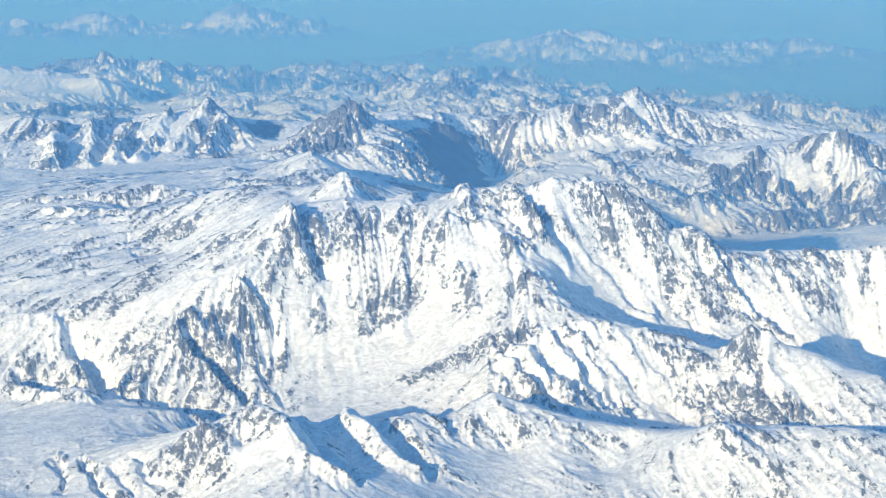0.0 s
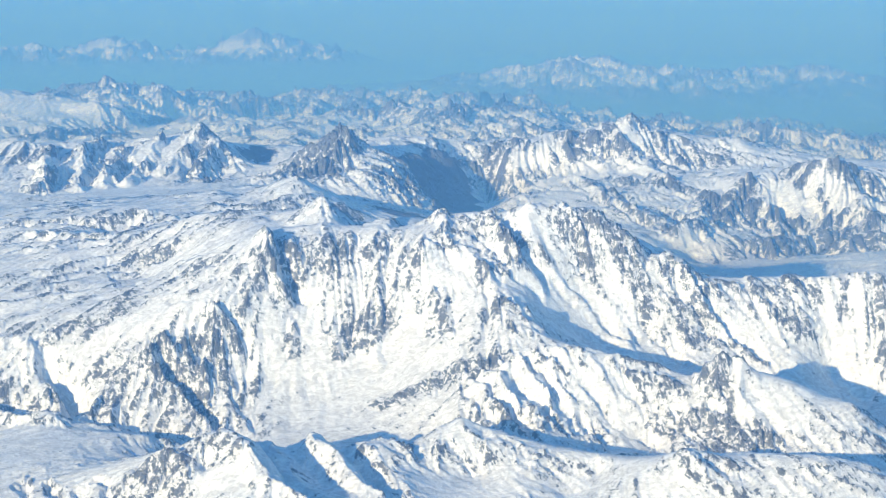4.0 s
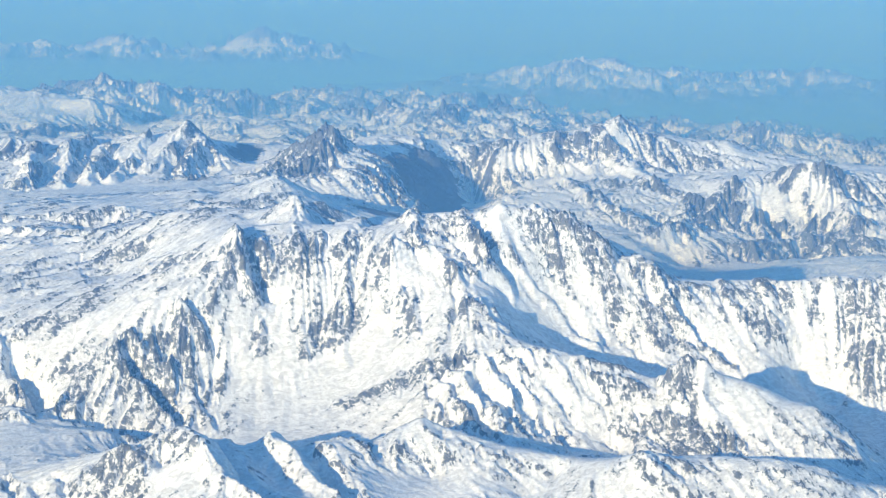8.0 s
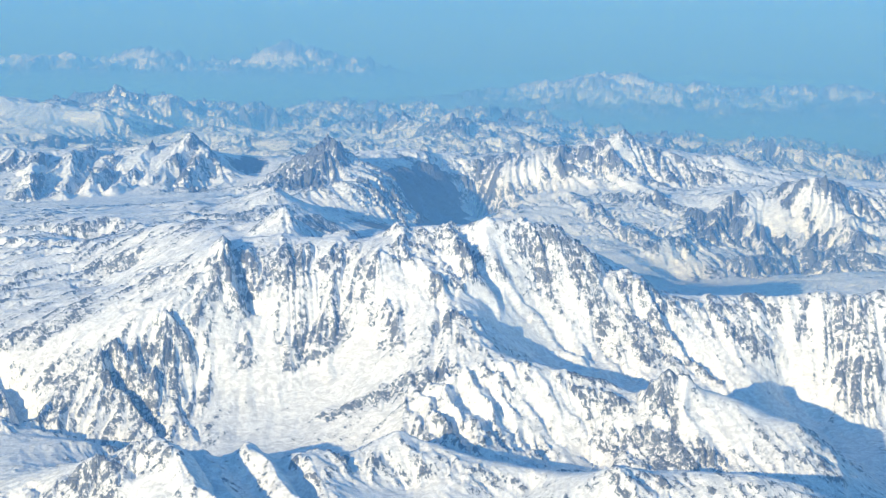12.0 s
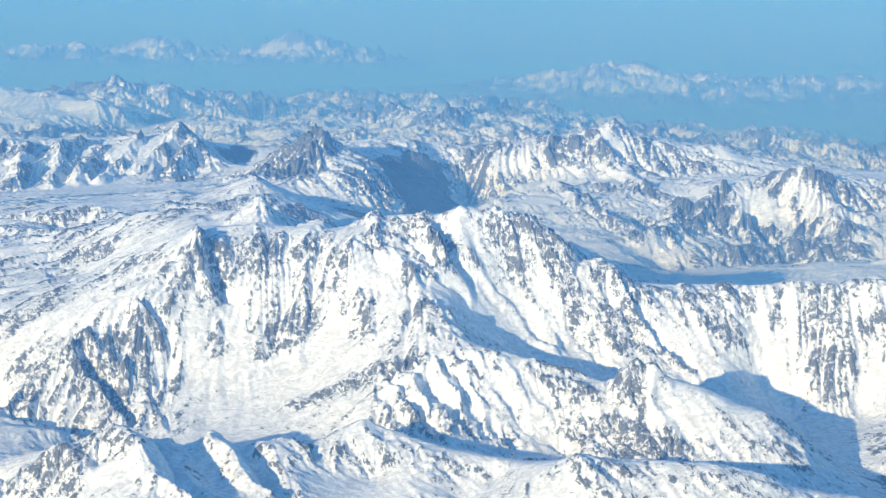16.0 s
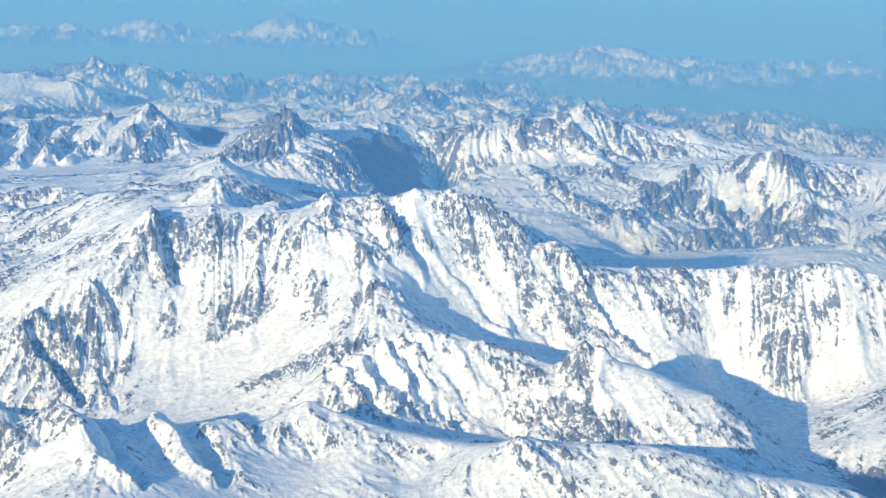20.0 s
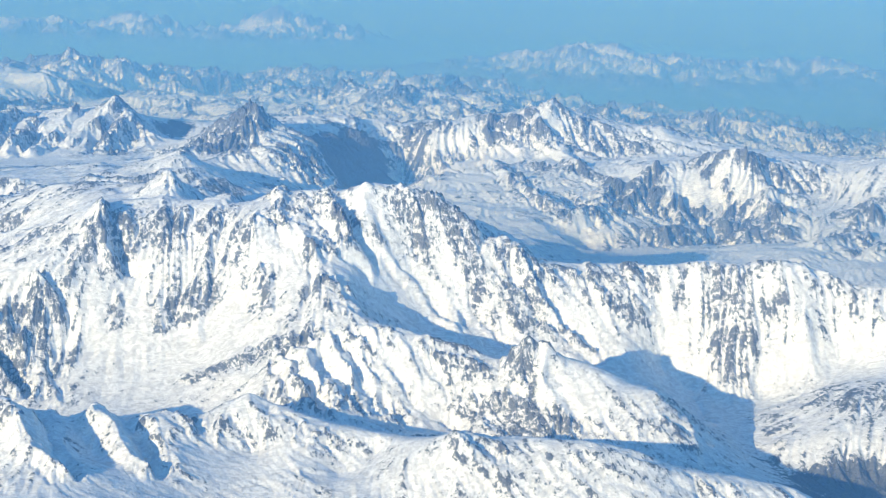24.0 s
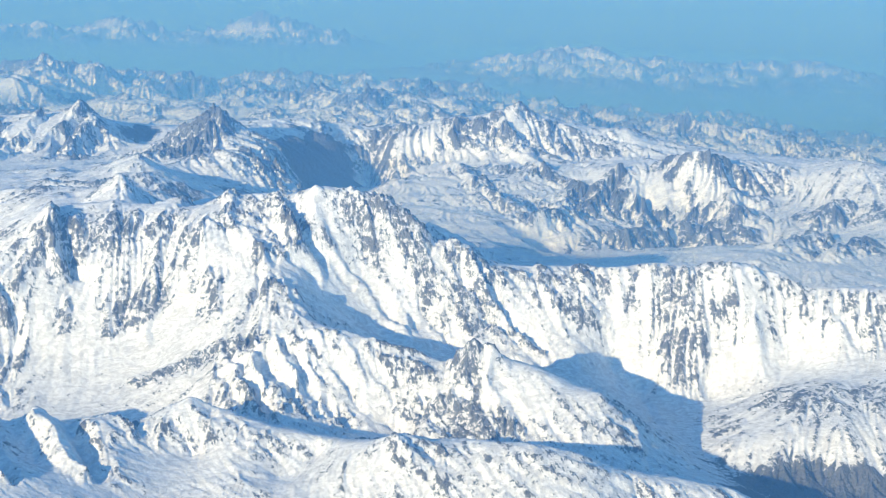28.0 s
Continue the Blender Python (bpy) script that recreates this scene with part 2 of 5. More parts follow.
rib(2.5, -1.2, (212.8, 672.5), (218.4, 666.2), (224.6, 664.1))
rib(3, 1.2, (191.2, 676), (192.6, 666.2), (194.1, 657.8))
crag_or_shade(6, 0.34, (124.4, 670.4), (139.2, 676), (151.3, 676))
crag_or_shade(7, 0.2, (156.9, 672.5), (169.1, 672.5), (184.9, 671.8), (196.1, 668.3))
crag_or_shade(7, 0.18, (168.5, 666.9), (184.3, 666.2), (195.2, 661.3))
crag_or_shade(6, 0.24, (136.1, 665.5), (149.7, 662), (160.1, 663.4))
crag_or_shade(5, 0.2, (129.4, 657.8), (141, 654.3))
crag_or_shade(5, 0.2, (168.3, 663.4), (183.4, 658.5))
crag_or_shade(7, 0.35, (219.2, 669), (233.3, 667.6), (252.2, 661.3))
crag_or_shade(6, 0.3, (227.2, 663.4), (249.2, 652.9))
crag_or_shade(10, 0.26, (207.2, 647.3), (231.8, 643.1))
crag_or_shade(10, 0.35, (234.6, 635.4), (245.7, 633.3))
crag_or_shade(9, 0.22, (202.4, 636.8), (230.4, 632.6))
crag_or_shade(8, 0.26, (198.4, 666.9), (214, 663.4), (228.8, 666.9))
crag_or_shade(6, 0.2, (188.7, 664.8), (197.8, 656.4))
snowfield(8, 0.45, (149.9, 647.3), (165.1, 652.9), (180, 638.2))
snowfield(6, 0.35, (136.9, 653.6), (129.7, 661.3))
snowfield(14, 0.4, (225.8, 656.4), (240.6, 650.8))

# valley lines
spots_of("valley", 0.4, (58, 630, 43), (66, 622, 36), (78, 618, 31), (90, 616, 28), (104, 612, 26), (118, 616, 26))
crest("valley", 0.3, (125, 640, 25), (150, 636, 17), (172, 632, 11), (185, 620, 9), (192, 600, 6), (205, 575, 2), (225, 555, -4), (260, 540, -8))
crest("valley", 0.5, (15, 585, 15), (35, 572, 17), (57, 560, 20.5), (73, 562, 17), (84, 560, 15.5), (97, 560, 13), (120, 555, 12), (145, 548, 11),
    (175, 545, 9))
crest("valley", 0.4, (-25.1, 545, 26.1), (-19.8, 535, 24.9), (-14, 526, 21.7), (-7.5, 517, 18.6))
crest("valley", 0.4, (-4.3, 543, 23.7), (1.4, 533, 20.2), (6.9, 525, 17.2))
spots_of("valley", 0.6, (24, 790, 48), (0, 775, 50), (80, 745, 46), (130, 760, 28), (200, 780, 24), (50, 850, 38), (0, 830, 44), (100, 880, 32),
    (260, 760, 22), (-40, 768, 51), (-65, 770, 50), (-20, 765, 50), (-95, 775, 47), (-10, 740, 58), (60, 950, 34), (20, 900, 45))
spots_of("valley", 0.5, (-8, 703, 62), (-2, 702, 60), (8, 700, 63), (14, 699, 60), (20, 697, 62), (27, 697, 65), (34, 697, 66), (45, 693, 67),
    (52, 690, 67), (60, 688, 70), (70, 690, 70), (84, 688, 66), (92, 686, 60), (99, 688, 54), (111, 684, 52), (135, 693, 45), (165, 692, 45),
    (193, 692, 47), (207, 686, 49), (235, 684, 41), (8, 716, 56), (30, 714, 55), (60, 708, 56), (90, 705, 50))
rib(2.5, -1.12, (173.7, 645.2), (177.5, 624.9))
rib(4, -3, (2.8, 533.9), (10.7, 510.8))
crag_or_shade(12, 0.6, (222.2, 627), (244, 622.1))
# two small shadows behind the crest, painted in as dark rock colour
crag_or_shade(8, 2.0, (7.5, 878.4), (16.4, 888))
snowfield(9, 0.5, (7.5, 878.4), (16.4, 888))
crag_or_shade(5, 2.0, (-16.7, 833.6), (-8.5, 841.6))
snowfield(5, 0.5, (-16.7, 833.6), (-8.5, 841.6))

# the high shelf
crest("left", 1, (-50, 633, 46.1), (-52, 628, 36.4), (-53, 615, 23), (-50, 600, 16))
crest("left", 1, (-40, 640, 48), (-50, 633, 46.1), (-69, 634, 43.3), (-90, 634, 37.4), (-112, 640, 36), (-140, 640, 34))
spots_of("left", 1, (-69, 634, 43.3), (-65, 620, 32.1), (-77, 616, 27.8), (-66, 605, 18))
spots_of("left", 0.9, (-64, 663, 52.2), (-93, 712, 49.9), (-114, 718, 52.7), (-80, 690, 48), (-110, 680, 45), (-150, 700, 45), (-140, 660, 40))
spots_of("left", 0.5, (-91, 620, 24.4), (-110, 615, 20), (-140, 610, 18))
spots_of("left", 0.8, (-146.5, 800, 53.9), (-121.6, 795, 56.8), (-97.9, 795, 58.6), (-79.8, 770, 61.4), (-137.1, 760, 50.4), (-123.5, 760, 54.1),
    (-102.1, 755, 55.4))
rib(4, 2.2, (-35.3, 660.6), (-36.3, 652.9), (-38.4, 645.2), (-41.8, 638.9))
rib(2.5, -1.5, (-66.5, 621.4), (-59.2, 616.5), (-50.4, 608.1))
rib(3, 1.2, (-65.6, 627), (-55.8, 621.4), (-45.7, 613.7), (-36.2, 597.6))
rib(3, 1.2, (-60.4, 624.2), (-51.1, 618.6))
rib(3, 1.05, (-75.4, 624.2), (-65.2, 613.7), (-54.6, 599.7))
rib(4, 2, (-140.4, 774), (-122, 753), (-99.4, 740.4))
rib(5, -3, (-144.3, 790.8), (-125.2, 789.4), (-111.9, 781.7), (-103.4, 785.9), (-97.3, 791.5))
rib(6, -3, (-89, 697), (-82.3, 706.1), (-73.9, 706.1))
rib(8, -5, (-104.6, 624.2), (-97.8, 618.6), (-91.6, 607.4))
rib(3, -1.8, (-67.2, 620), (-57, 614.4), (-46.6, 601.1))
rib(5, 4, (-113.7, 634.7), (-106.3, 623.5), (-96.5, 608.1))
rib(6, -5, (-108, 631.9), (-98.9, 621.4), (-91.8, 610.9))
rib(5, -4, (-119.6, 614.4), (-106.3, 612.3), (-96.5, 608.1))
rib(7, -5, (-65.9, 594.8), (-58.3, 593.4))
rib(2.5, -2.62, (-67.6, 622.1), (-58.4, 615.1), (-47.2, 603.2))
rib(2.5, 1.88, (-70.7, 621.4), (-61.5, 613.7), (-50.3, 601.1))
rib(3, 2.62, (-51.4, 635.4), (-47, 633.3), (-42.6, 631.2))
rib(3, -2.62, (-49, 636.1), (-43.7, 634.7), (-39.8, 632.6))
rib(3, 1.2, (-108.1, 629.8), (-99, 618.6), (-90.3, 603.2))
crag_or_shade(6, 0.34, (-44, 641), (-36.9, 638.2), (-44.6, 631.9))
crag_or_shade(5, 0.26, (-60.4, 624.2), (-50.3, 619.3))
crag_or_shade(5, 0.2, (-77.5, 624.9), (-65.3, 620))
crag_or_shade(8, 0.34, (-91.1, 697), (-82.8, 708.9), (-71, 708.2))
crag_or_shade(7, 0.22, (-120.9, 708.9), (-103.1, 704.7))
crag_or_shade(7, 0.2, (-104, 669.7), (-83.3, 666.2), (-63.7, 668.3))
crag_or_shade(6, 0.22, (-25.9, 651.5), (-36.3, 641))
crag_or_shade(5, 0.22, (-98.1, 642.4), (-79.5, 645.9))
crag_or_shade(5, 0.3, (-121.4, 794.3), (-97.9, 795), (-77.6, 801.6))
crag_or_shade(7, 0.26, (-141.5, 778.9), (-120, 754.4))
crag_or_shade(9, 0.26, (-130.3, 750.2), (-107.7, 748.8), (-83.6, 738.3))
crag_or_shade(9, 0.26, (-113.5, 685.1), (-95.4, 697.7))
crag_or_shade(9, 0.22, (-88.1, 650.1), (-103.1, 647.3))
crag_or_shade(8, 0.22, (-61.1, 664.8), (-44.7, 645.9))
crag_or_shade(9, 0.2, (-87.4, 627.7), (-102.4, 635.4))
crag_or_shade(7, 0.26, (-75.2, 613), (-60.1, 610.9))
crag_or_shade(6, 0.4, (-139.7, 791.5), (-127.8, 796.4), (-119.9, 786.6))
crag_or_shade(5, 0.4, (-117, 783.8), (-103.4, 785.9), (-92.8, 792.9))
crag_or_shade(5, 0.4, (-89.3, 694.9), (-74.3, 706.8))
crag_or_shade(4, 0.35, (-63.3, 624.9), (-51.9, 622.8))
crag_or_shade(7, 0.4, (-131.5, 809.6), (-102, 789.4), (-88.4, 792.9))
crag_or_shade(8, 0.26, (-131.7, 687.2), (-123.3, 697.7))
crag_or_shade(8, 0.2, (-125.9, 645.2), (-109.2, 649.4))
crag_or_shade(6, 0.3, (-116.9, 615.1), (-103.2, 610.2))
crag_or_shade(10, 0.2, (-154.7, 785.2), (-131.2, 783.1))
snowfield(5, 0.4, (-101.4, 628.4), (-94, 617.9))
snowfield(6, 0.35, (-74, 636.8), (-58.7, 636.8), (-47.9, 641.7))
snowfield(7, 0.3, (-125.8, 634), (-112.6, 634.7))

# the glacier basin
spots_of("basin", 0.3, (-10, 615, 21.3), (8, 605, 21.7), (-25, 612, 20), (-28, 598, 15), (-5, 590, 14.5), (15, 585, 15))
crag_or_shade(3, 0.5, (1, 608.1), (12, 607.4), (24.8, 604.6))
crag_or_shade(4, 0.22, (-19.8, 613.7), (0.7, 610.9))
snowfield(7, 0.3, (-23.7, 615.8), (-10.3, 610.9), (4.3, 612.3))

# the spur and its rock pyramid
crest("spur", 0.8, (51, 643, 54.6), (55, 628, 49), (57, 616, 45.5), (62, 607, 43.5), (69, 602, 42), (82, 601, 40), (95, 601, 37.9), (104, 597, 34),
    (109, 595, 37.2), (114, 593, 39.8), (121, 591, 37.2), (137, 590, 33.9), (146, 587, 29.4), (155, 584, 28.7), (159, 580, 23.6), (166, 570, 13.9), (172, 560, 8))
crest("spur", 0.5, (57, 616, 45.5), (44, 605, 38.4), (34, 604, 33), (24, 604, 28.3), (8, 605, 21.7))
spots_of("spur", 0.9, (53, 575, 26.1), (73, 580, 18.1), (85, 597, 33.9), (107, 595, 31.2), (92, 582, 16.1), (115, 582, 25.8), (126, 573, 18.6),
    (40, 585, 27))
crest("spur", 0.7, (114, 593, 40), (113, 585, 30), (116, 577, 22))
rib(2, 0.98, (37.4, 604.6), (43.4, 589.9), (48.8, 575.9))
rib(1.6, -0.83, (40.1, 603.2), (45.7, 589.2), (51.2, 575.2))
rib(2, 0.98, (43.5, 603.2), (49.4, 589.9), (54.7, 576.6))
rib(1.6, -0.83, (46.2, 601.8), (51.7, 589.2), (57.1, 578))
rib(2, 0.98, (49.7, 602.5), (55.4, 591.3), (60.7, 581.5))
rib(1.6, -0.83, (52.4, 601.8), (57.7, 591.3), (63.2, 582.9))
rib(2, 0.98, (55.8, 602.5), (61.5, 592.7), (66.8, 585.7))
rib(1.6, -0.83, (58.5, 601.8), (63.8, 592.7), (69.3, 586.4))
rib(2, 0.98, (61.9, 603.2), (67.6, 594.8), (72.9, 588.5))
rib(1.6, -0.83, (64.6, 602.5), (69.9, 594.8), (75.4, 589.2))
rib(2, 0.98, (73.7, 596.2), (79, 590.6))
rib(1.6, -0.83, (76.1, 596.9), (81.5, 591.3))
rib(2, 0.98, (79.9, 599), (85.2, 593.4))
rib(1.6, -0.83, (82.2, 599), (87.7, 593.4))
rib(2.5, 1.05, (71.6, 600.4), (77.8, 594.1), (87.5, 587.8))
rib(2.5, 0.9, (82.5, 600.4), (89.5, 594.1), (96.3, 586.4))
rib(2, -0.83, (77, 600.4), (84.1, 593.4), (92.8, 586.4))
rib(5, 2.2, (109.7, 592.7), (114, 592), (121.9, 589.9))
rib(4, 2, (114.8, 590.6), (118, 585.7), (123.6, 578.7), (126.5, 573.1))
rib(4, 1.6, (113, 590.6), (109.4, 587.1), (103, 582.2))
rib(3, 1.2, (150.9, 574.5), (146.5, 568.2))
rib(2.5, 1.2, (164.5, 580.8), (166.9, 566.1))
rib(2.5, 1.65, (118.3, 593.4), (121.6, 580.8))
rib(2.5, 1.2, (4.4, 608.1), (17.1, 609.5), (32.8, 609.5), (44.8, 608.8))
rib(1.8, -2.1, (43.7, 599.7), (54, 586.4), (62.8, 573.8))
rib(1.8, -2.1, (35.6, 601.8), (46, 582.9), (52.2, 570.3))
rib(1.8, -1.95, (49.9, 597.6), (57.7, 589.2), (68, 580.8))
rib(1.8, 1.5, (40.1, 601.1), (50.4, 584.3), (57.7, 571))
rib(1.8, -1.8, (60.7, 599), (72.9, 590.6), (81.5, 583.6))
crag_or_shade(5, 0.3, (114.1, 592.7), (112.1, 589.9))
crag_or_shade(4, 0.45, (103, 581.5), (106.1, 577.3))
crag_or_shade(5, 0.45, (113.2, 580.1), (114.5, 573.8), (119.5, 571.7))
crag_or_shade(4, 0.32, (100.4, 597.6), (108.7, 590.6))
crag_or_shade(4, 0.3, (87.9, 599.7), (96.8, 596.9))
crag_or_shade(3, 0.3, (160.7, 580.1), (162.4, 570.3))
crag_or_shade(3, 0.5, (26.5, 606.7), (33.8, 606), (44.6, 604.6))
crag_or_shade(3.5, 0.3, (59.1, 612.3), (71.6, 600.4))
crag_or_shade(5, 0.6, (104.5, 582.2), (108, 577.3), (109.6, 571.7))
crag_or_shade(2.5, 0.8, (4.8, 606.7), (17.5, 607.4), (32.8, 608.1), (44.8, 606.7))
snowfield(7, 0.3, (71.5, 592.7), (80.4, 587.8))
snowfield(7, 0.3, (129.7, 587.1), (144.7, 591.3))

# the low ridge in front
crest("near", 0.8, (-80, 540, 17.5), (-66, 532, 21.5), (-53, 528, 26.3), (-44, 525, 31), (-36, 526, 34.2), (-34, 529, 30))
crest("near", 0.7, (-24, 548, 16), (-18, 543, 24), (-12, 540, 29), (-7, 543, 25.5), (-1, 547, 22.5), (6, 545, 26.2), (16, 550, 24), (31, 553, 31),
    (40, 549, 28.5), (48, 545, 26.5), (61, 540, 24.2), (75, 535, 23.5), (85, 525, 26), (93, 518, 31), (104, 520, 27.5), (116, 521, 29),
    (131, 517, 29.2), (145, 520, 26), (158, 524, 21), (171, 527, 18.5), (190, 530, 15))
crest("near", 0.6, (-37.1, 526, 34.7), (-33.5, 523, 34.2), (-29.8, 516, 31.7), (-24.7, 508, 27.6), (-15.3, 499, 23.6))
crest("near", 0.6, (-37.1, 526, 34.7), (-42.5, 525, 32.4), (-46.3, 521, 29.4), (-44.7, 515, 26.8), (-40.1, 506, 21))
crest("near", 0.6, (-0.8, 541, 25.6), (5.6, 530, 23.2), (12.9, 518, 20.1), (18.6, 510, 17))
crest("near", 0.6, (-12, 540, 28.8), (-7.8, 536, 27.5), (-3.1, 529, 24.8), (4, 520, 21.3), (10.1, 513, 18.6))
spots_of("near", 0.6, (-41, 517, 23.4), (-52, 510, 16), (19, 533, 20.4), (11.8, 515, 17.1), (38, 547, 25.2), (35, 535, 18), (60, 525, 15), (69, 533, 19))
crest("near", 0.7, (93, 518, 31), (88, 508, 20), (84, 498, 12))
crest("near", 0.7, (131, 517, 29.2), (136, 506, 20), (140, 495, 10))
crest("near", 0.7, (31, 553, 31), (40, 540, 25), (48, 525, 19), (55, 508, 13))
spots_of("near", 0.5, (110, 505, 20), (60, 505, 13), (160, 510, 13), (30, 500, 10), (-60, 500, 8), (100, 490, 3), (180, 500, 2), (230, 560, -2),
    (-100, 520, 10))
rib(3, 1.2, (-42.3, 523.4), (-43.7, 517.8), (-45.7, 510.8))
rib(3, 1.2, (-34, 520.6), (-28.6, 510.8), (-24.1, 500.3))
rib(2.5, -1.05, (-48.7, 524.1), (-50.6, 516.4))
rib(3, 1.05, (8.6, 546.5), (13.9, 541.6), (15.9, 536.7))
rib(3, 0.98, (31.5, 551.4), (26.9, 543.7), (22.4, 536))
rib(2.5, -0.98, (11.8, 548.6), (19, 538.8))
rib(3, 0.9, (41.6, 546.5), (38.6, 539.5), (37.1, 533.9))
rib(3, 0.9, (56.4, 540.2), (53.2, 532.5))
rib(3, 1.12, (93, 516.4), (97.9, 512.9))
rib(2.5, -1.12, (98.3, 518.5), (103.5, 514.3))
rib(3, 0.9, (-64.7, 524.1), (-66.7, 518.5))
rib(2.5, -1.12, (-75, 527.6), (-76.8, 521.3))
rib(4, 3, (-56, 523.4), (-49.2, 518.5))
rib(4, 2.5, (-30.6, 515.7), (-20.2, 501), (-12.3, 491.9))
rib(4, -3, (-26.4, 536.7), (-17.2, 508), (-9.1, 495.4))
rib(4, 2.5, (-10.9, 537.4), (-0.9, 519.9), (8, 508))
crag_or_shade(5, 0.22, (-42.1, 522), (-32.7, 512.2))
crag_or_shade(5, 0.3, (5.5, 543), (13.8, 543))
crag_or_shade(5, 0.2, (26.7, 548.6), (31.9, 541.6))
crag_or_shade(5, 0.2, (45, 540.9), (58, 535.3))
crag_or_shade(5, 0.22, (99.7, 517.1), (112.4, 517.8))
crag_or_shade(5, 0.2, (123.1, 516.4), (138.8, 516.4))
crag_or_shade(5, 0.28, (-49.1, 517.1), (-42.1, 522))
snowfield(4, 0.4, (-24.1, 521.3), (-14.8, 503.8))
snowfield(4, 0.4, (-4.4, 536.7), (6.2, 515.7))

# foothills
crest("low", 0.5, (-86, 580, 18.5), (-74, 580, 19), (-66, 581, 18.5), (-60, 583, 17))
spots_of("low", 0.4, (-66, 591, 11), (-57, 592, 11.5), (-51, 594, 12))
spots_of("low", 0.6, (-84, 580, 17.9), (-69, 599, 14.2), (-60, 580, 12), (-55, 560, 13), (-100, 590, 19), (-110, 560, 16), (-130, 600, 14),
    (-40, 575, 12), (-10, 570, 14))
rib(5, -4, (-84.8, 596.9), (-72.4, 602.5))
rib(4, 3, (-122.3, 609.5), (-107.3, 596.9), (-94.2, 593.4))
crag_or_shade(6, 0.26, (-84.5, 603.9), (-67.7, 592))

# the jagged mountain behind the shelf
crest("farleft", 0.6, (-206.3, 1005, 62.3), (-195.5, 1010, 65.9), (-178.7, 1015, 64.9), (-167.7, 1020, 61.4), (-150.5, 1025, 65.6),
    (-137.4, 1028, 61.6), (-121, 1030, 65.8), (-106.6, 1036, 66.8), (-97.4, 1040, 72.2), (-86.9, 1038, 64), (-77.7, 1025, 60.3), (-68.8, 1000, 53.2))
spots_of("farleft", 0.6, (-179.3, 940, 48.3), (-167.9, 965, 51.3), (-152.4, 945, 48.3), (-135.9, 962, 49.5), (-124.3, 978, 50.8),
    (-101.7, 982, 52.4), (-79.4, 990, 53.5))
spots_of("farleft", 0.35, (-170, 900, 46.6), (-143.2, 900, 49.9), (-116.4, 900, 51.3), (-85.3, 870, 54.7), (-71, 850, 61.1), (-57.1, 850, 56.9),
    (-44, 845, 65.4), (-34.5, 850, 67.6))
spots_of("farleft", 0.4, (-73.7, 1058, 57.7), (-66.1, 1075, 58.4), (-64.6, 1052, 53.2), (-68.4, 1030, 48.6), (-54.9, 1010, 54.8))
rib(5, 3, (-173.2, 1003.2), (-169.6, 972.8), (-165.9, 942.4))
rib(5, 3, (-156.6, 1009.6), (-151.8, 977.6), (-149.7, 945.6))
rib(5, 3, (-136.8, 1016), (-136.7, 982.4), (-137.5, 955.2))
rib(5, 3, (-117.2, 1025.6), (-122.1, 1000), (-125.7, 977.6))
rib(5, 3, (-97.1, 1033.6), (-105.5, 1008), (-113.9, 985.6))
rib(5, 3, (-86.9, 1025.6), (-89.1, 996.8), (-91.3, 969.6))
rib(8, 3, (-172.7, 987.2), (-168.7, 942.4))
rib(6, 4, (-97.1, 1038.4), (-106.5, 1014.4), (-117.9, 992), (-127, 960))
rib(6, 4, (-120.3, 1025.6), (-130.8, 998.4), (-139.3, 964.8))
rib(6, -4, (-101.2, 1024), (-113.2, 1000), (-122.5, 976))
rib(6, 4, (-149.7, 1020.8), (-158.1, 987.2), (-166.9, 960))
rib(6, -4, (-132.3, 1016), (-140.8, 988.8), (-149.5, 958.4))
crag_or_shade(9, 0.3, (-89.9, 960), (-72.1, 977.6), (-54.4, 974.4))
crag_or_shade(10, 0.34, (-60.2, 814.4), (-46.3, 820.8), (-32.6, 830.4))
crag_or_shade(9, 0.3, (-163.1, 942.4), (-166.2, 907.2))
snowfield(9, 0.25, (-173.9, 979.2), (-147.8, 979.2))
# triangular shadow beside the peak, darkened with rock colour
crag_or_shade(8, 2.0, (-71.1, 1048), (-66.5, 1064))
snowfield(10, 0.5, (-71.1, 1048), (-66.5, 1064))
snowfield(6, 0.22, (-83.7, 825.6), (-100.9, 840))

# the dark pyramid and its hollow
crest("pyramid", 1, (-49.6, 985, 54.7), (-41.7, 995, 59.7), (-29, 1000, 69.9), (-18.9, 1002, 77.3), (-15.1, 1000, 71.1), (-11, 998, 63.1),
    (-3.2, 990, 60.3), (1, 980, 57), (9, 965, 48.5), (18.5, 950, 39))
spots_of("pyramid", 0.9, (-30.9, 970, 53.9), (-15.9, 960, 55.4), (-4.8, 959, 55.8), (5.4, 930, 48.3), (-14.8, 900, 51.6), (-30.9, 900, 57.9))
crest("pyramid", 0.3, (17.8, 1000, 51.7), (31.8, 1030, 43), (44.2, 1050, 35.9), (54.5, 1068, 30.1))
spots_of("pyramid", 0.2, (30.1, 1003, 30.6), (41.4, 1018, 28.8), (50.5, 1035, 28), (58.6, 1062, 28.4), (27.6, 1015, 38))
spots_of("pyramid", 0.4, (3, 925, 40.5), (13.8, 930, 38.7), (17.4, 950, 40.3), (6.5, 938, 42.2), (-11.5, 935, 45), (-3.7, 945, 46.7),
    (-20.2, 900, 50.9))
crag_or_shade(10, 0.4, (-23.2, 982.4), (-31, 971.2))
crag_or_shade(9, 0.28, (63.2, 1080), (69.5, 1065.6))
crag_or_shade(12, 0.55, (-22.9, 996.8), (-29.4, 987.2), (-34.3, 976))
crag_or_shade(10, 0.5, (-25.4, 972.8), (-36.2, 964.8))
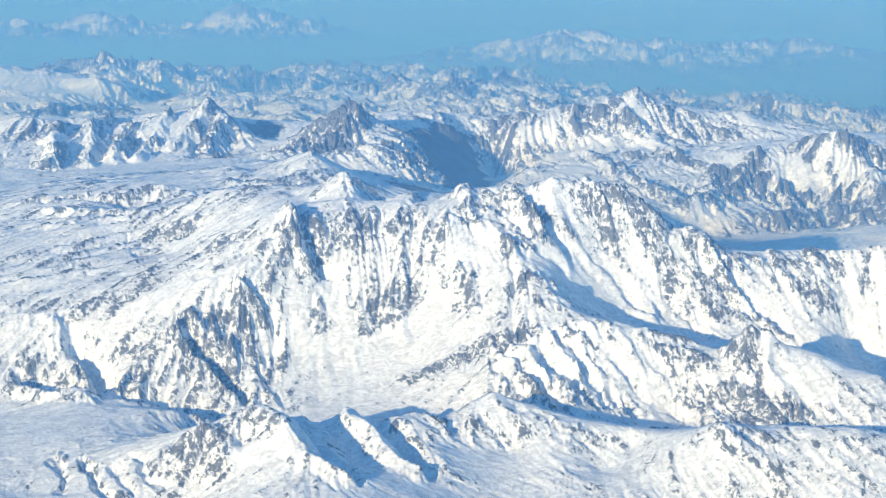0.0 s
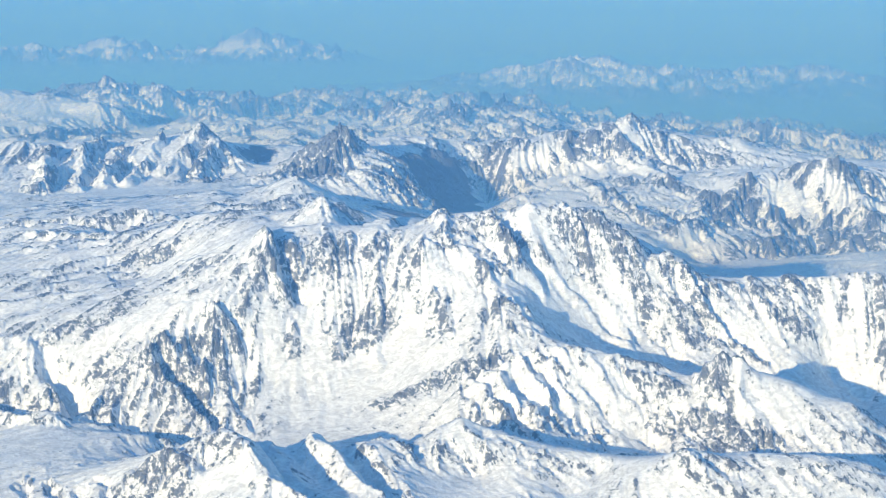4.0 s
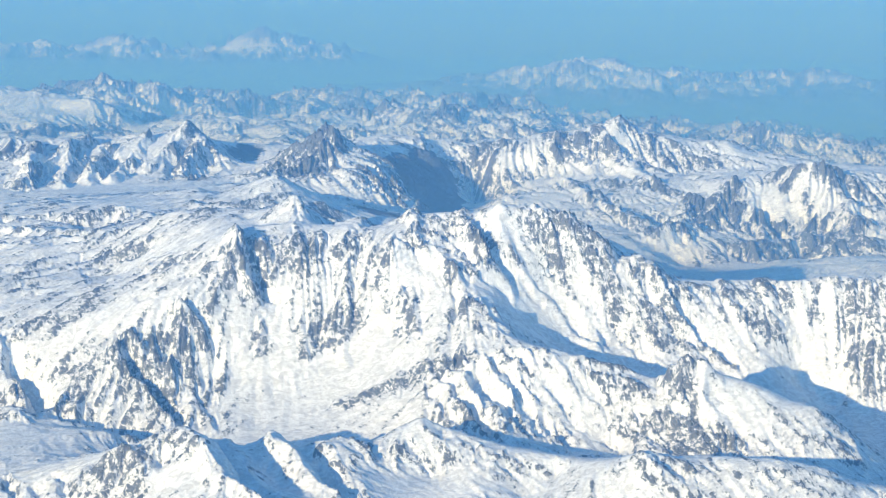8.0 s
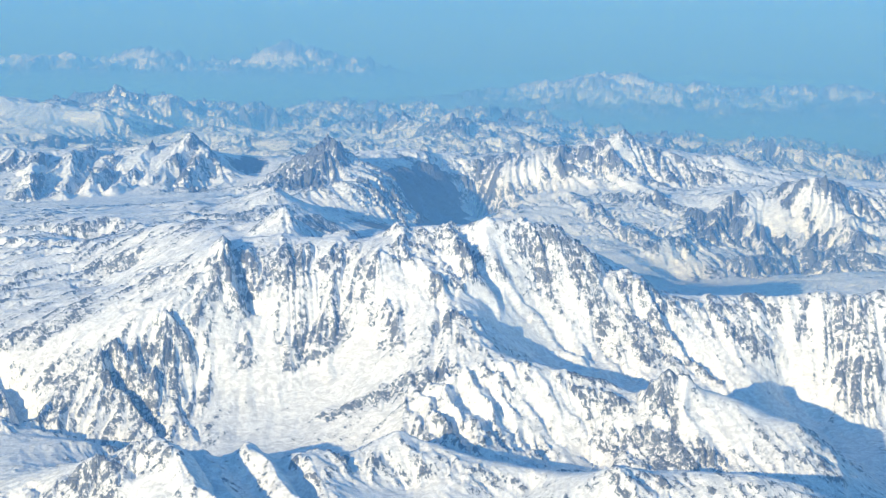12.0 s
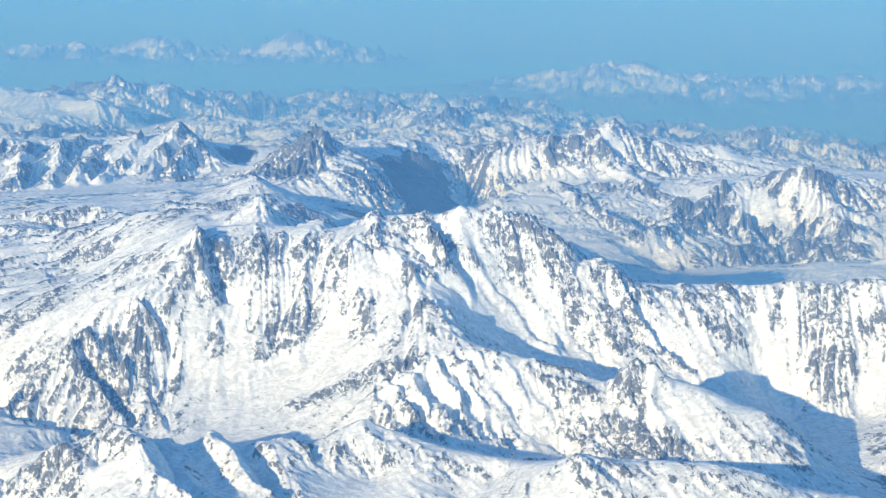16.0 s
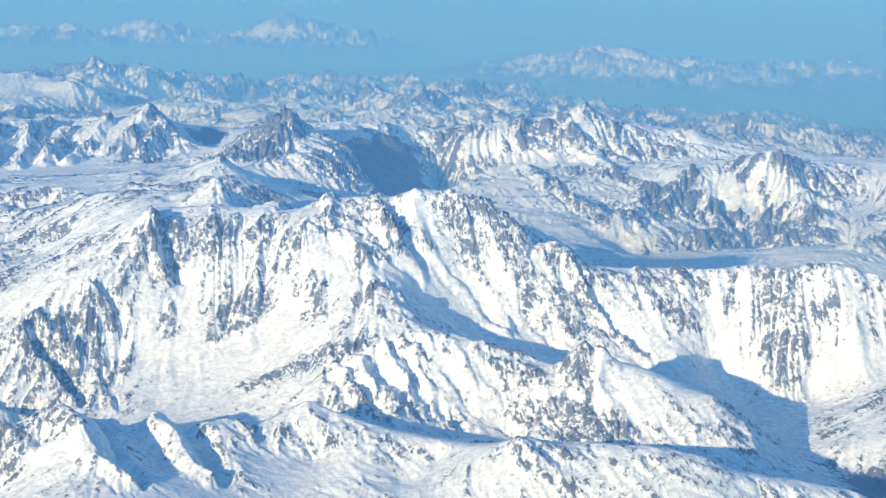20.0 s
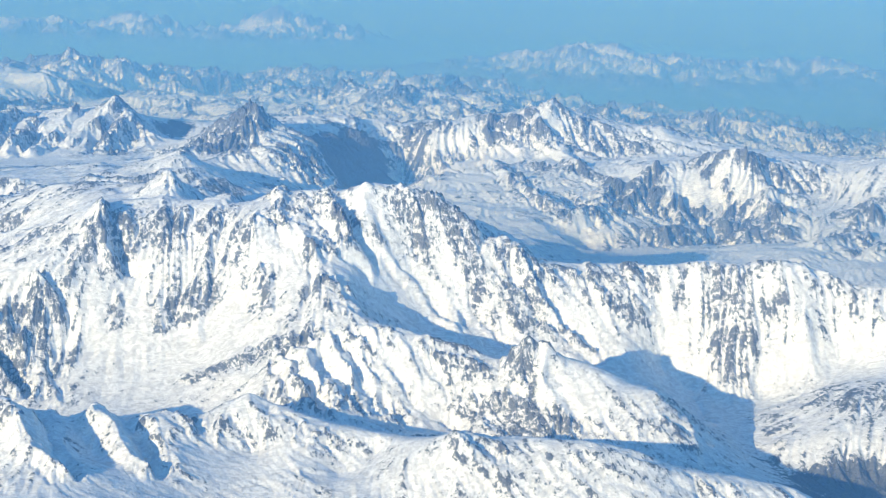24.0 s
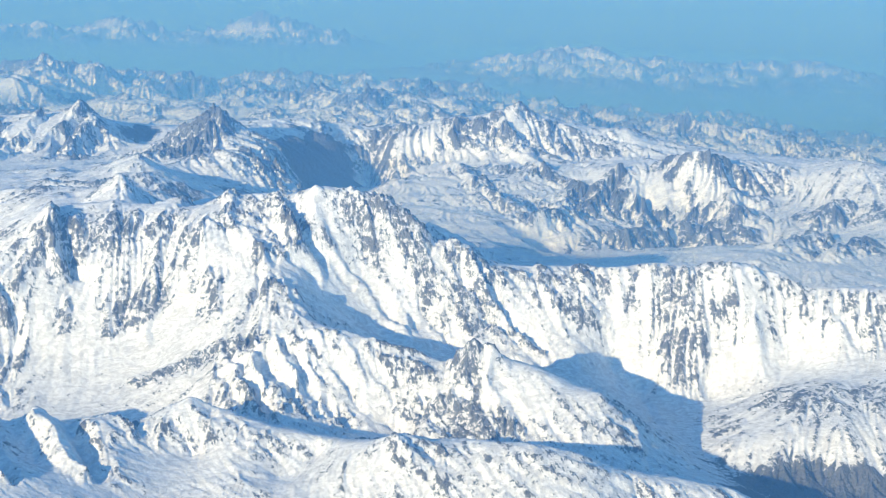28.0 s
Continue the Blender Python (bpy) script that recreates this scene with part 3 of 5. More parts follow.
# dark rock colour painted over the hollow to deepen its shadow
crag_or_shade(7, 2.4, (28.4, 1017.6), (46.7, 1056))
crag_or_shade(6, 2.4, (35.1, 958.4), (48.7, 1038.4))
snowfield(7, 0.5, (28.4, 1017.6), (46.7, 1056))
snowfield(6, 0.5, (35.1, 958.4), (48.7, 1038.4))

# the pointed peak
crest("central", 0.9, (60, 1083, 43.2), (69.4, 1085, 55.4), (88.4, 1082, 57.5), (108.3, 1098, 64.8), (127.2, 1092, 69.6), (135.1, 1092, 73.7),
    (140.3, 1092, 79.3), (144.7, 1090, 70.2), (148.6, 1076, 58.8), (163.9, 1068, 53), (174.1, 1060, 48.5))
crest("central", 0.7, (8.3, 1030, 57.2), (25, 1055, 54.3), (40.7, 1070, 50.6), (51.1, 1080, 38.5), (60, 1083, 43.2))
spots_of("central", 0.9, (9.1, 1060, 61.9), (24.2, 1090, 63.5), (43.5, 1110, 61.1), (59.9, 1100, 55.9))
spots_of("central", 0.8, (122.3, 1060, 48.8), (100.9, 1068, 45.5), (149.9, 1022, 47.7), (74.1, 1010, 39.8), (103.5, 1000, 41.7), (131.8, 985, 41.4),
    (90.7, 1050, 43))
rib(5, 3, (140.4, 1091.2), (136, 1080), (130.8, 1070.4))
rib(5, 3, (127, 1089.6), (120.2, 1080))
rib(5, 3, (108.2, 1096), (102.8, 1080))
rib(7, 3, (132.8, 1078.4), (144, 1057.6), (152.5, 1017.6))
rib(7, -3, (126.3, 1075.2), (134.2, 1051.2))
rib(7, 3, (106, 1046.4), (119.9, 980.8), (136.4, 939.2))
rib(6, 3, (69.4, 1083.2), (75.7, 1068.8))
rib(6, -3, (85.2, 1078.4), (89.8, 1067.2))
crag_or_shade(10, 0.22, (69.6, 1099.2), (94.9, 1083.2), (123.6, 1084.8))
crag_or_shade(12, 0.26, (114.5, 1033.6), (120.3, 987.2), (135.8, 963.2))
# the hollow's painted shade goes on up its far side
crag_or_shade(6, 2.4, (15.1, 1019.2), (26.6, 1054.4), (39.1, 1068.8))
crag_or_shade(7, 2.4, (21.2, 1008), (42.4, 1064))
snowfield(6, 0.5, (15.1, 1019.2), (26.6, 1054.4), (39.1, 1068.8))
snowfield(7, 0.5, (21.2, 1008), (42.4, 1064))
snowfield(10, 0.3, (119.1, 1057.6), (93.8, 1049.6))

# the low rock mountain
crest("hill", 0.8, (165.5, 985, 40.7), (173.2, 990, 45.2), (180.8, 977, 45.9), (189.7, 985, 53.6), (197.8, 978, 46.2), (208.8, 970, 41.6),
    (209.2, 960, 34.9), (211.8, 945, 28), (221.1, 925, 22.1))
spots_of("hill", 0.95, (142.1, 940, 36.2), (153.9, 920, 33.7), (178.6, 963, 39.5), (188.9, 914, 24.4), (130.1, 900, 33.4))
rib(5, 2.5, (189.7, 984), (182.6, 972.8), (171.4, 950.4))
rib(5, 2.5, (197.7, 977.6), (198.1, 958.4), (201.8, 944))
rib(4, -2.5, (202.7, 971.2), (208.4, 960), (212.6, 940.8))
rib(7, -3, (144.5, 964.8), (154.1, 921.6))
rib(6, 3, (172.7, 985.6), (162.2, 956.8), (148.1, 916.8))
rib(9, 5, (189.8, 920), (218.4, 942.4))
rib(7, -4, (202.3, 912), (222.7, 934.4))
rib(7, 4, (142.4, 913.6), (164.5, 939.2))
crag_or_shade(10, 0.3, (170.5, 942.4), (181.5, 963.2), (189, 977.6))
crag_or_shade(8, 0.3, (202.7, 971.2), (208.4, 950.4))
crag_or_shade(12, 0.35, (166.5, 908.8), (196.6, 928), (224.6, 929.6), (247.9, 916.8))
crag_or_shade(10, 0.3, (135.4, 928), (153.8, 918.4))

# the valley floor behind
spots_of("plain", 0.9, (120.4, 850, 35.6), (148.5, 870, 23.9), (171.4, 850, 27), (200.3, 870, 26.5), (230.1, 890, 29.8), (239.3, 860, 31.7),
    (229.5, 958, 32.8), (245.5, 940, 35.8))
spots_of("plain", 0.3, (152.6, 905, 21.7), (176.4, 902, 23.3), (142.2, 860, 23.6), (159.5, 855, 24.9))
rib(6, -3, (218.8, 984), (222.1, 966.4))
crag_or_shade(12, 0.24, (226.2, 939.2), (251.8, 929.6))
crag_or_shade(14, 0.3, (139, 907.2), (153.2, 912))
crag_or_shade(11, 0.3, (214.3, 952), (240.2, 940.8))

# the ribbed mountain
crest("farright", 0.9, (216.2, 986, 52.1), (223.2, 986, 58.1), (231.7, 986, 64.2), (239.3, 986, 58.5), (251.7, 988, 52.1), (271.9, 1000, 51.7),
    (289, 1010, 53.9))
crest("farright", 0.8, (185.1, 1060, 48.7), (205.1, 1094, 62.9), (211.9, 1093, 59.2), (220.1, 1085, 56.4), (230.4, 1050, 49.4))
spots_of("farright", 0.5, (260.1, 911, 28.1), (289, 922, 32.9), (287.4, 960, 40), (271.5, 985, 41.9), (250.9, 985, 45.5), (300.3, 988, 55.8),
    (319, 995, 60.1), (306.9, 960, 45.1))
rib(5, 2.5, (231.4, 984), (226.6, 979.2), (223, 972.8))
rib(7, 3, (242.6, 987.2), (245.8, 971.2), (251.6, 942.4))
rib(8, 5, (223.7, 924.8), (249.2, 923.2))
rib(8, 4, (237.9, 958.4), (260.4, 971.2))
rib(9, 5, (257, 880), (283, 907.2))
rib(9, 5, (277.3, 862.4), (304.5, 894.4))
rib(7, -4, (260.7, 856), (286.8, 884.8))
rib(9, 5, (284.6, 931.2), (299, 950.4))
crag_or_shade(12, 0.26, (162.3, 1052.8), (185.9, 1067.2))
crag_or_shade(10, 0.2, (219.9, 992), (238.7, 982.4))
crag_or_shade(11, 0.4, (259.2, 908.8), (278.9, 884.8), (302.1, 883.2))
crag_or_shade(11, 0.35, (280.4, 939.2), (310.8, 939.2))

# the white dome
crest("whitehead", 0.5, (-297.8, 1345, 64.6), (-273.3, 1342, 68.5), (-256.4, 1337, 64.5), (-237.2, 1330, 62.3), (-218.5, 1325, 60.8),
    (-202.9, 1325, 61.9), (-192.4, 1310, 50.9))
spots_of("whitehead", 0.6, (-186.5, 1305, 48.4), (-189.1, 1340, 50.8), (-177.2, 1300, 47.5))
spots_of("whitehead", 0.5, (-261.2, 1290, 55.9), (-236.2, 1280, 53.6), (-218.4, 1320, 54.9), (-212.9, 1240, 48.2), (-185.3, 1270, 46.2))
crag_or_shade(14, 0.5, (-209.9, 1243.2), (-182.5, 1254.4))
snowfield(22, 0.32, (-268.5, 1321.6), (-244.1, 1316.8), (-218.2, 1323.2), (-201.7, 1318.4))

# hazy ranges
crest("thirdleft", 1, (-246.4, 1548, 47), (-235.7, 1552, 55.2), (-226.9, 1554, 57.1), (-209.5, 1560, 51.6), (-191.7, 1564, 48), (-174.1, 1570, 37.8),
    (-152.8, 1585, 39.5), (-125.8, 1595, 40.3), (-105, 1680, 33.2), (-89.1, 1765, 32.2), (-79.1, 1771, 34.6), (-61.3, 1780, 26.5),
    (-35.8, 1795, 30.2), (-13.3, 1799, 37.8), (6.7, 1790, 30), (38.5, 1700, 35), (63, 1650, 38.5), (103, 1680, 33.1), (139, 1700, 27.4),
    (169.2, 1700, 23))
spots_of("thirdleft", 0.6, (-117.6, 1300, 48.9), (-95.9, 1350, 45), (-72, 1400, 41.2), (-20.2, 1350, 48.8), (-163, 1400, 41.1))

# hazy ranges
crest("thirdmiddle", 1, (2.3, 1400, 42.9), (18.1, 1440, 44.9), (34.8, 1468, 49.4), (52, 1440, 47), (73.3, 1258, 54.1), (97.4, 1300, 48.2),
    (121.6, 1322, 50.2), (139.7, 1300, 46.5), (212.2, 1500, 29.3), (230.2, 1400, 29.6), (259.9, 1380, 36.4), (290, 1344, 38.7), (311.3, 1330, 32.7),
    (336.4, 1300, 28.7))
spots_of("thirdmiddle", 0.8, (-60, 1180, 38), (40, 1180, 36), (140, 1190, 38), (240, 1200, 36), (-200, 1150, 40), (-120, 1450, 30), (100, 1500, 28),
    (220, 1550, 10), (330, 1500, 20), (0, 1600, 28), (420, 1300, 30), (-330, 1250, 42))

# hazy ranges
crest("thirdright", 1, (204.5, 1700, 16.3), (236.5, 1715, 11.7), (261.9, 1715, 8.2), (302.2, 1750, 13.1), (343.9, 1772, 16.2), (373.1, 1770, 9.8),
    (406.2, 1750, -1.6), (440.5, 1740, -7.5))

# the last ranges
crest("distantright", 1, (207.2, 2850, -22.3), (225.1, 2837, -2.7), (239.2, 2840, 5.8), (264.6, 2900, 2.9), (294.1, 2950, 9.3), (328.6, 3000, -2.3),
    (357.6, 2970, -12.1), (381.8, 2950, -18.9), (413.4, 2930, -4), (430.7, 2929, -8.7), (468.7, 2950, -23), (514.2, 2960, -33.9),
    (571.6, 2990, -34.7), (617.8, 3050, -31.6), (662.3, 3100, -8.6), (699, 3100, -15), (736.2, 3100, -29.6))

# the last ranges
crest("distantleft", 1, (-850.2, 3800, -39.8), (-785.2, 3810, -25.4), (-753.8, 3820, -29.6), (-718, 3821, -17.7), (-692.2, 3850, -49.9),
    (-644.8, 3870, -57.8), (-598.5, 3900, -4.7), (-573.3, 3922, -16.4), (-525.5, 3950, -30.4), (-492, 3960, -37), (-450.3, 4000, -68.5),
    (-402.4, 4100, -60.9), (-355.6, 4109, -7.4), (-319.5, 4110, -4.2), (-247.1, 4110, -14.6), (-204.2, 4110, -56.8), (-169.3, 4120, -12),
    (-144.7, 4120, -35.5), (-119.9, 4120, -71.1))

# more bare rock, couloirs and gullies, from the near ridges to the far ranges
rib(2, -1.5, (-77.1, 525.9), (-69.2, 510.1))
rib(2, -2, (-72.2, 527.6), (-61.6, 511.6))
rib(2, -2.5, (-87.3, 535.5), (-81.1, 517.3), (-75.2, 508.8))
rib(2, -1.5, (-96.6, 539.7), (-89.6, 516.9))
rib(2, -2, (54.8, 587.7), (63.6, 575.5))
rib(1.6, 1.5, (43.1, 597.0), (50.0, 582.8), (54.4, 574.5))
rib(2, -2, (46.7, 597.8), (52.1, 581.2))
rib(1.8, -2.2, (47.3, 599.0), (52.9, 589.5), (57.3, 584.8))
rib(1.6, 1.5, (50.9, 599.0), (56.4, 588.9), (60.5, 583.8))
rib(1.6, -1.8, (38.8, 599.5), (45.4, 584.8), (51.3, 575.2))
rib(2, -2, (55.9, 599.9), (61.8, 590.3))
rib(1.6, -1.8, (31.9, 600.4), (40.5, 582.2), (48.0, 570.5))
rib(1.6, -1.8, (53.8, 601.3), (58.8, 592.5), (62.8, 588.0))
rib(1.6, 1.5, (35.2, 602.5), (43.2, 581.7), (49.1, 572.4))
rib(2.2, -3.5, (-64.7, 621.8), (-55.2, 615.0), (-46.0, 603.5))
rib(2.5, -3, (-49.5, 632.1), (-45.6, 631.6), (-41.7, 630.6))
rib(2.5, -3, (-31.8, 657.7), (-27.8, 657.4), (-23.2, 651.8))
rib(2, -2, (95.5, 658.6), (103.2, 652.5), (110.2, 645.6))
rib(2, -2, (59.4, 660.7), (65.5, 657.5), (71.6, 655.9))
rib(1.5, -1.5, (117.7, 668.6), (123.6, 663.4), (128.4, 661.1))
rib(2, -2.5, (106.7, 671.0), (111.5, 663.3), (122.0, 655.9), (132.3, 650.0), (138.8, 645.2))
rib(1.6, -1.5, (85.4, 672.6), (88.5, 665.9), (92.5, 661.2))
rib(1.6, -1.5, (151.1, 674.4), (153.8, 665.9), (161.9, 663.9))
rib(4, -3, (-135.7, 1012.6), (-129.2, 984.5))
rib(5, -3, (-80.2, 1012.9), (-84.1, 964.5))
rib(5, -3, (-84.6, 1016.5), (-90.2, 970.8))
rib(5, -3, (-94.5, 1029.1), (-99.3, 993.4), (-98.9, 967.2))
rib(5, 3, (-90.7, 1030.0), (-95.4, 987.3))
crag_or_shade(2, 0.5, (-47.4, 509.1), (-45.5, 504.7))
crag_or_shade(4, 0.5, (-54.4, 517.6), (-47.1, 515.4))
crag_or_shade(2.5, 0.4, (-40.6, 522.6), (-32.0, 509.9))
crag_or_shade(1.2, 0.5, (12.4, 537.4), (11.4, 530.1))
crag_or_shade(1.5, 0.5, (22.8, 538.7), (28.0, 541.9))
crag_or_shade(1.2, 0.4, (48.0, 539.7), (52.2, 538.4))
crag_or_shade(2.2, 0.5, (8.7, 543.9), (15.5, 538.0))
crag_or_shade(2, 1, (110.3, 571.8), (117.9, 574.5))
crag_or_shade(2, 0.4, (153.2, 571.9), (157.4, 576.2))
crag_or_shade(9, 0.9, (215.5, 581.8), (232.2, 577.6))
crag_or_shade(1, 0.7, (118.4, 582.2), (124.6, 571.3))
crag_or_shade(3, 1.1, (103.2, 582.4), (107.3, 578.0), (114.9, 575.6))
crag_or_shade(2.2, 0.6, (114.8, 589.3), (109.5, 587.5), (115.5, 584.9))
crag_or_shade(1.5, 0.45, (93.6, 594.5), (105.2, 591.4))
crag_or_shade(4, 0.35, (213.8, 604.9), (237.2, 614.3))
crag_or_shade(4, 0.3, (-80.2, 610.1), (-72.6, 607.3))
crag_or_shade(3, 0.4, (-40.2, 613.0), (-36.9, 620.0))
crag_or_shade(2, 0.45, (-90.8, 620.2), (-85.9, 619.0))
crag_or_shade(2, 0.4, (47.8, 620.3), (50.9, 618.6))
crag_or_shade(3, 0.3, (212.7, 621.7), (231.5, 623.4))
# rock colour along the gully cut above, painted in to darken its shadow
crag_or_shade(1.3, 0.5, (-64.7, 621.8), (-55.2, 615.0), (-46.0, 603.5))
crag_or_shade(2.5, 0.4, (-60.0, 623.7), (-53.7, 617.4))
crag_or_shade(3, 0.45, (-53.1, 625.5), (-48.5, 626.9), (-46.4, 623.0))
crag_or_shade(4, 0.6, (195.9, 626.5), (201.5, 607.5))
crag_or_shade(3, 0.45, (-57.3, 627.5), (-47.5, 625.3), (-45.3, 620.7))
crag_or_shade(3, 0.4, (38.7, 629.0), (44.2, 630.7))
crag_or_shade(2, 0.55, (-49.5, 632.0), (-41.7, 630.6))
crag_or_shade(3, 0.35, (-106.4, 638.2), (-95.5, 642.6))
crag_or_shade(2.5, 0.5, (25.1, 638.3), (31.1, 631.5))
crag_or_shade(1.2, 0.5, (3.2, 638.9), (6.7, 630.6))
crag_or_shade(1.5, 0.6, (-21.7, 639.1), (-23.9, 632.7), (-24.6, 630.6))
crag_or_shade(1.2, 0.6, (-12.7, 639.4), (-7.4, 629.5))
crag_or_shade(1.8, 0.6, (-3.5, 639.5), (1.0, 632.0), (4.3, 625.8))
crag_or_shade(2, 0.55, (19.2, 643.1), (22.5, 635.6), (20.8, 631.9))
crag_or_shade(1.5, 0.45, (31.0, 643.1), (34.1, 626.7))
crag_or_shade(2.5, 0.4, (-57.0, 643.6), (-50.8, 647.1))
crag_or_shade(3, 0.3, (-106.4, 643.7), (-90.7, 643.1))
crag_or_shade(3, 0.35, (-126.5, 644.4), (-118.9, 644.7))
crag_or_shade(3.5, 0.4, (-12.2, 649.4), (-2.3, 647.3), (7.5, 645.2))
crag_or_shade(2.5, 0.5, (11.0, 649.6), (13.0, 655.5))
crag_or_shade(5, 0.4, (180.3, 650.4), (194.0, 653.6), (197.8, 658.6))
crag_or_shade(2.5, 0.45, (-35.1, 653.0), (-35.7, 647.4), (-31.5, 647.3))
crag_or_shade(3, 0.4, (180.4, 653.5), (187.2, 647.6))
crag_or_shade(4, 0.25, (105.3, 655.1), (121.1, 657.7))
crag_or_shade(3, 0.25, (146.9, 656.7), (159.2, 657.5))
crag_or_shade(3, 0.4, (40.8, 658.1), (38.6, 645.4))
# likewise a gully's shadow, strengthened with a thin line of rock colour
crag_or_shade(1.5, 0.5, (-31.3, 658.3), (-26.7, 656.2), (-23.2, 651.8))
crag_or_shade(1.2, 0.5, (61.5, 658.5), (68.6, 656.7), (73.2, 655.0))
crag_or_shade(1.2, 0.5, (95.5, 658.6), (103.2, 652.5))
crag_or_shade(2.5, 0.4, (42.7, 659.5), (51.7, 648.2))
crag_or_shade(5, 0.4, (-22.2, 659.7), (-13.2, 658.3), (6.5, 658.5))
crag_or_shade(4, 0.4, (202.2, 660.0), (211.7, 657.3))
crag_or_shade(4, 0.5, (213.7, 660.5), (218.2, 661.5))
crag_or_shade(4, 0.35, (187.1, 661.0), (196.5, 658.9))
crag_or_shade(4, 0.5, (26.8, 662.6), (33.4, 672.1), (39.2, 667.9))
crag_or_shade(4, 0.25, (97.5, 663.0), (102.0, 665.4))
crag_or_shade(5, 0.4, (177.0, 666.2), (182.1, 668.2), (193.7, 667.3))
crag_or_shade(5, 0.35, (181.0, 668.8), (190.4, 662.9))
crag_or_shade(2.5, 0.5, (45.4, 669.3), (55.5, 653.9))
crag_or_shade(3, 0.4, (226.9, 669.5), (228.7, 666.9))
crag_or_shade(3, 0.35, (82.4, 670.0), (86.5, 667.3))
crag_or_shade(1.2, 0.45, (73.4, 670.6), (76.6, 666.3))
crag_or_shade(4, 0.45, (132.2, 671.2), (148.7, 674.2))
crag_or_shade(3, 0.4, (156.9, 671.3), (163.1, 670.9))
crag_or_shade(3, 0.4, (73.4, 672.9), (77.8, 670.8))
crag_or_shade(3, 0.3, (-100.3, 673.9), (-94.2, 678.7))
crag_or_shade(4, 0.4, (157.8, 674.1), (160.4, 669.7))
crag_or_shade(4, 0.35, (138.8, 674.4), (151.0, 676.5))
crag_or_shade(3, 0.4, (-88.9, 682.8), (-83.5, 697.9))
crag_or_shade(4, 0.45, (-91.0, 704.6), (-81.6, 710.6), (-70.8, 709.4))
crag_or_shade(4, 0.35, (-123.6, 717.5), (-110.6, 707.2))
crag_or_shade(3, 0.7, (-144.3, 795.9), (-129.9, 784.2), (-118.8, 787.5), (-107.2, 787.8))
crag_or_shade(3, 0.5, (-55.6, 816.5), (-47.0, 815.9), (-36.0, 826.2))
crag_or_shade(7, 0.3, (126.8, 913.5), (155.2, 924.8))
crag_or_shade(5, 0.3, (-161.9, 942.5), (-157.6, 984.8))
crag_or_shade(6, 0.7, (202.3, 959.8), (209.6, 957.2))
crag_or_shade(6, 0.4, (187.9, 963.0), (191.7, 947.7))
crag_or_shade(6, 0.4, (-112.6, 963.3), (-102.4, 953.1))
crag_or_shade(3, 0.6, (226.1, 970.2), (227.5, 960.4))
crag_or_shade(7, 0.4, (171.7, 971.6), (186.6, 977.9), (191.3, 972.8))
crag_or_shade(6, 0.35, (115.7, 988.1), (129.9, 1028.9))
crag_or_shade(8, 0.5, (-189.1, 990.5), (-179.1, 992.0))
crag_or_shade(5, 0.35, (-103.3, 1012.7), (-96.7, 1008.5))
crag_or_shade(2.5, 0.6, (147.5, 1015.6), (165.2, 996.5))
crag_or_shade(12, 0.7, (-224.7, 1225.5), (-209.1, 1237.7), (-186.8, 1276.2))
crag_or_shade(10, 0.6, (-192.2, 1327.7), (-172.3, 1258.2))
snowfield(4, 0.3, (-38.0, 507.5), (-28.6, 504.1))
snowfield(5, 0.35, (22.7, 524.5), (45.0, 525.5))
snowfield(2.5, 0.35, (29.2, 550.2), (32.4, 545.5))
snowfield(3, 0.4, (121.0, 581.0), (135.1, 577.8))
snowfield(5, 0.3, (-110.3, 584.1), (-92.7, 572.5))
snowfield(2, 0.4, (119.3, 586.1), (123.4, 578.9))
snowfield(2, 0.4, (100.1, 588.3), (105.2, 586.6))
snowfield(5, 0.3, (69.9, 589.6), (82.4, 585.7))
snowfield(5, 0.3, (-33.1, 630.5), (-14.1, 630.4))
snowfield(4, 0.3, (-106.1, 634.2), (-84.2, 630.1))
snowfield(3, 0.4, (-81.7, 636.4), (-68.3, 636.8), (-53.4, 638.6))
snowfield(5, 0.35, (-20.0, 649.1), (-16.8, 637.6))
snowfield(2.5, 0.45, (15.7, 651.8), (17.2, 643.7), (15.9, 635.0))
snowfield(4, 0.4, (34.1, 652.0), (34.7, 634.5))
snowfield(8, 0.5, (205.0, 653.4), (217.8, 655.8), (233.6, 656.3))
snowfield(3, 0.4, (169.1, 661.2), (174.8, 654.9))
snowfield(4, 0.4, (132.4, 661.3), (144.7, 654.8))
snowfield(4, 0.4, (167.1, 667.0), (173.7, 662.1), (178.3, 651.5))
snowfield(3, 0.35, (61.3, 669.7), (65.5, 663.6), (71.6, 660.7))
snowfield(3, 0.4, (201.0, 669.9), (207.6, 671.6), (216.8, 671.9))
snowfield(1.5, 0.5, (176.0, 669.9), (175.0, 663.7))
snowfield(1.5, 0.5, (168.1, 673.3), (169.1, 666.4))
snowfield(2, 0.5, (174.7, 674.0), (174.2, 666.4))
snowfield(1.5, 0.5, (166.0, 676.0), (166.8, 670.3))
snowfield(1.3, 0.5, (135.1, 679.6), (135.0, 668.7))
snowfield(3, 0.35, (-68.5, 695.8), (-39.9, 666.6))
snowfield(8, 0.35, (-105.5, 810.5), (-77.4, 824.0))
snowfield(8, 0.35, (133.1, 891.4), (154.3, 914.5))
snowfield(8, 0.4, (-139.0, 951.9), (-124.2, 932.8), (-118.7, 965.5))
snowfield(6, 0.4, (226.7, 975.5), (233.6, 973.4))
snowfield(7, 0.5, (203.9, 975.9), (217.5, 969.5))
snowfield(8, 0.5, (92.3, 999.9), (104.1, 1001.3))
snowfield(6, 0.4, (-124.9, 1001.7), (-106.7, 1018.8))
snowfield(7, 0.4, (170.0, 1008.0), (179.1, 986.5))
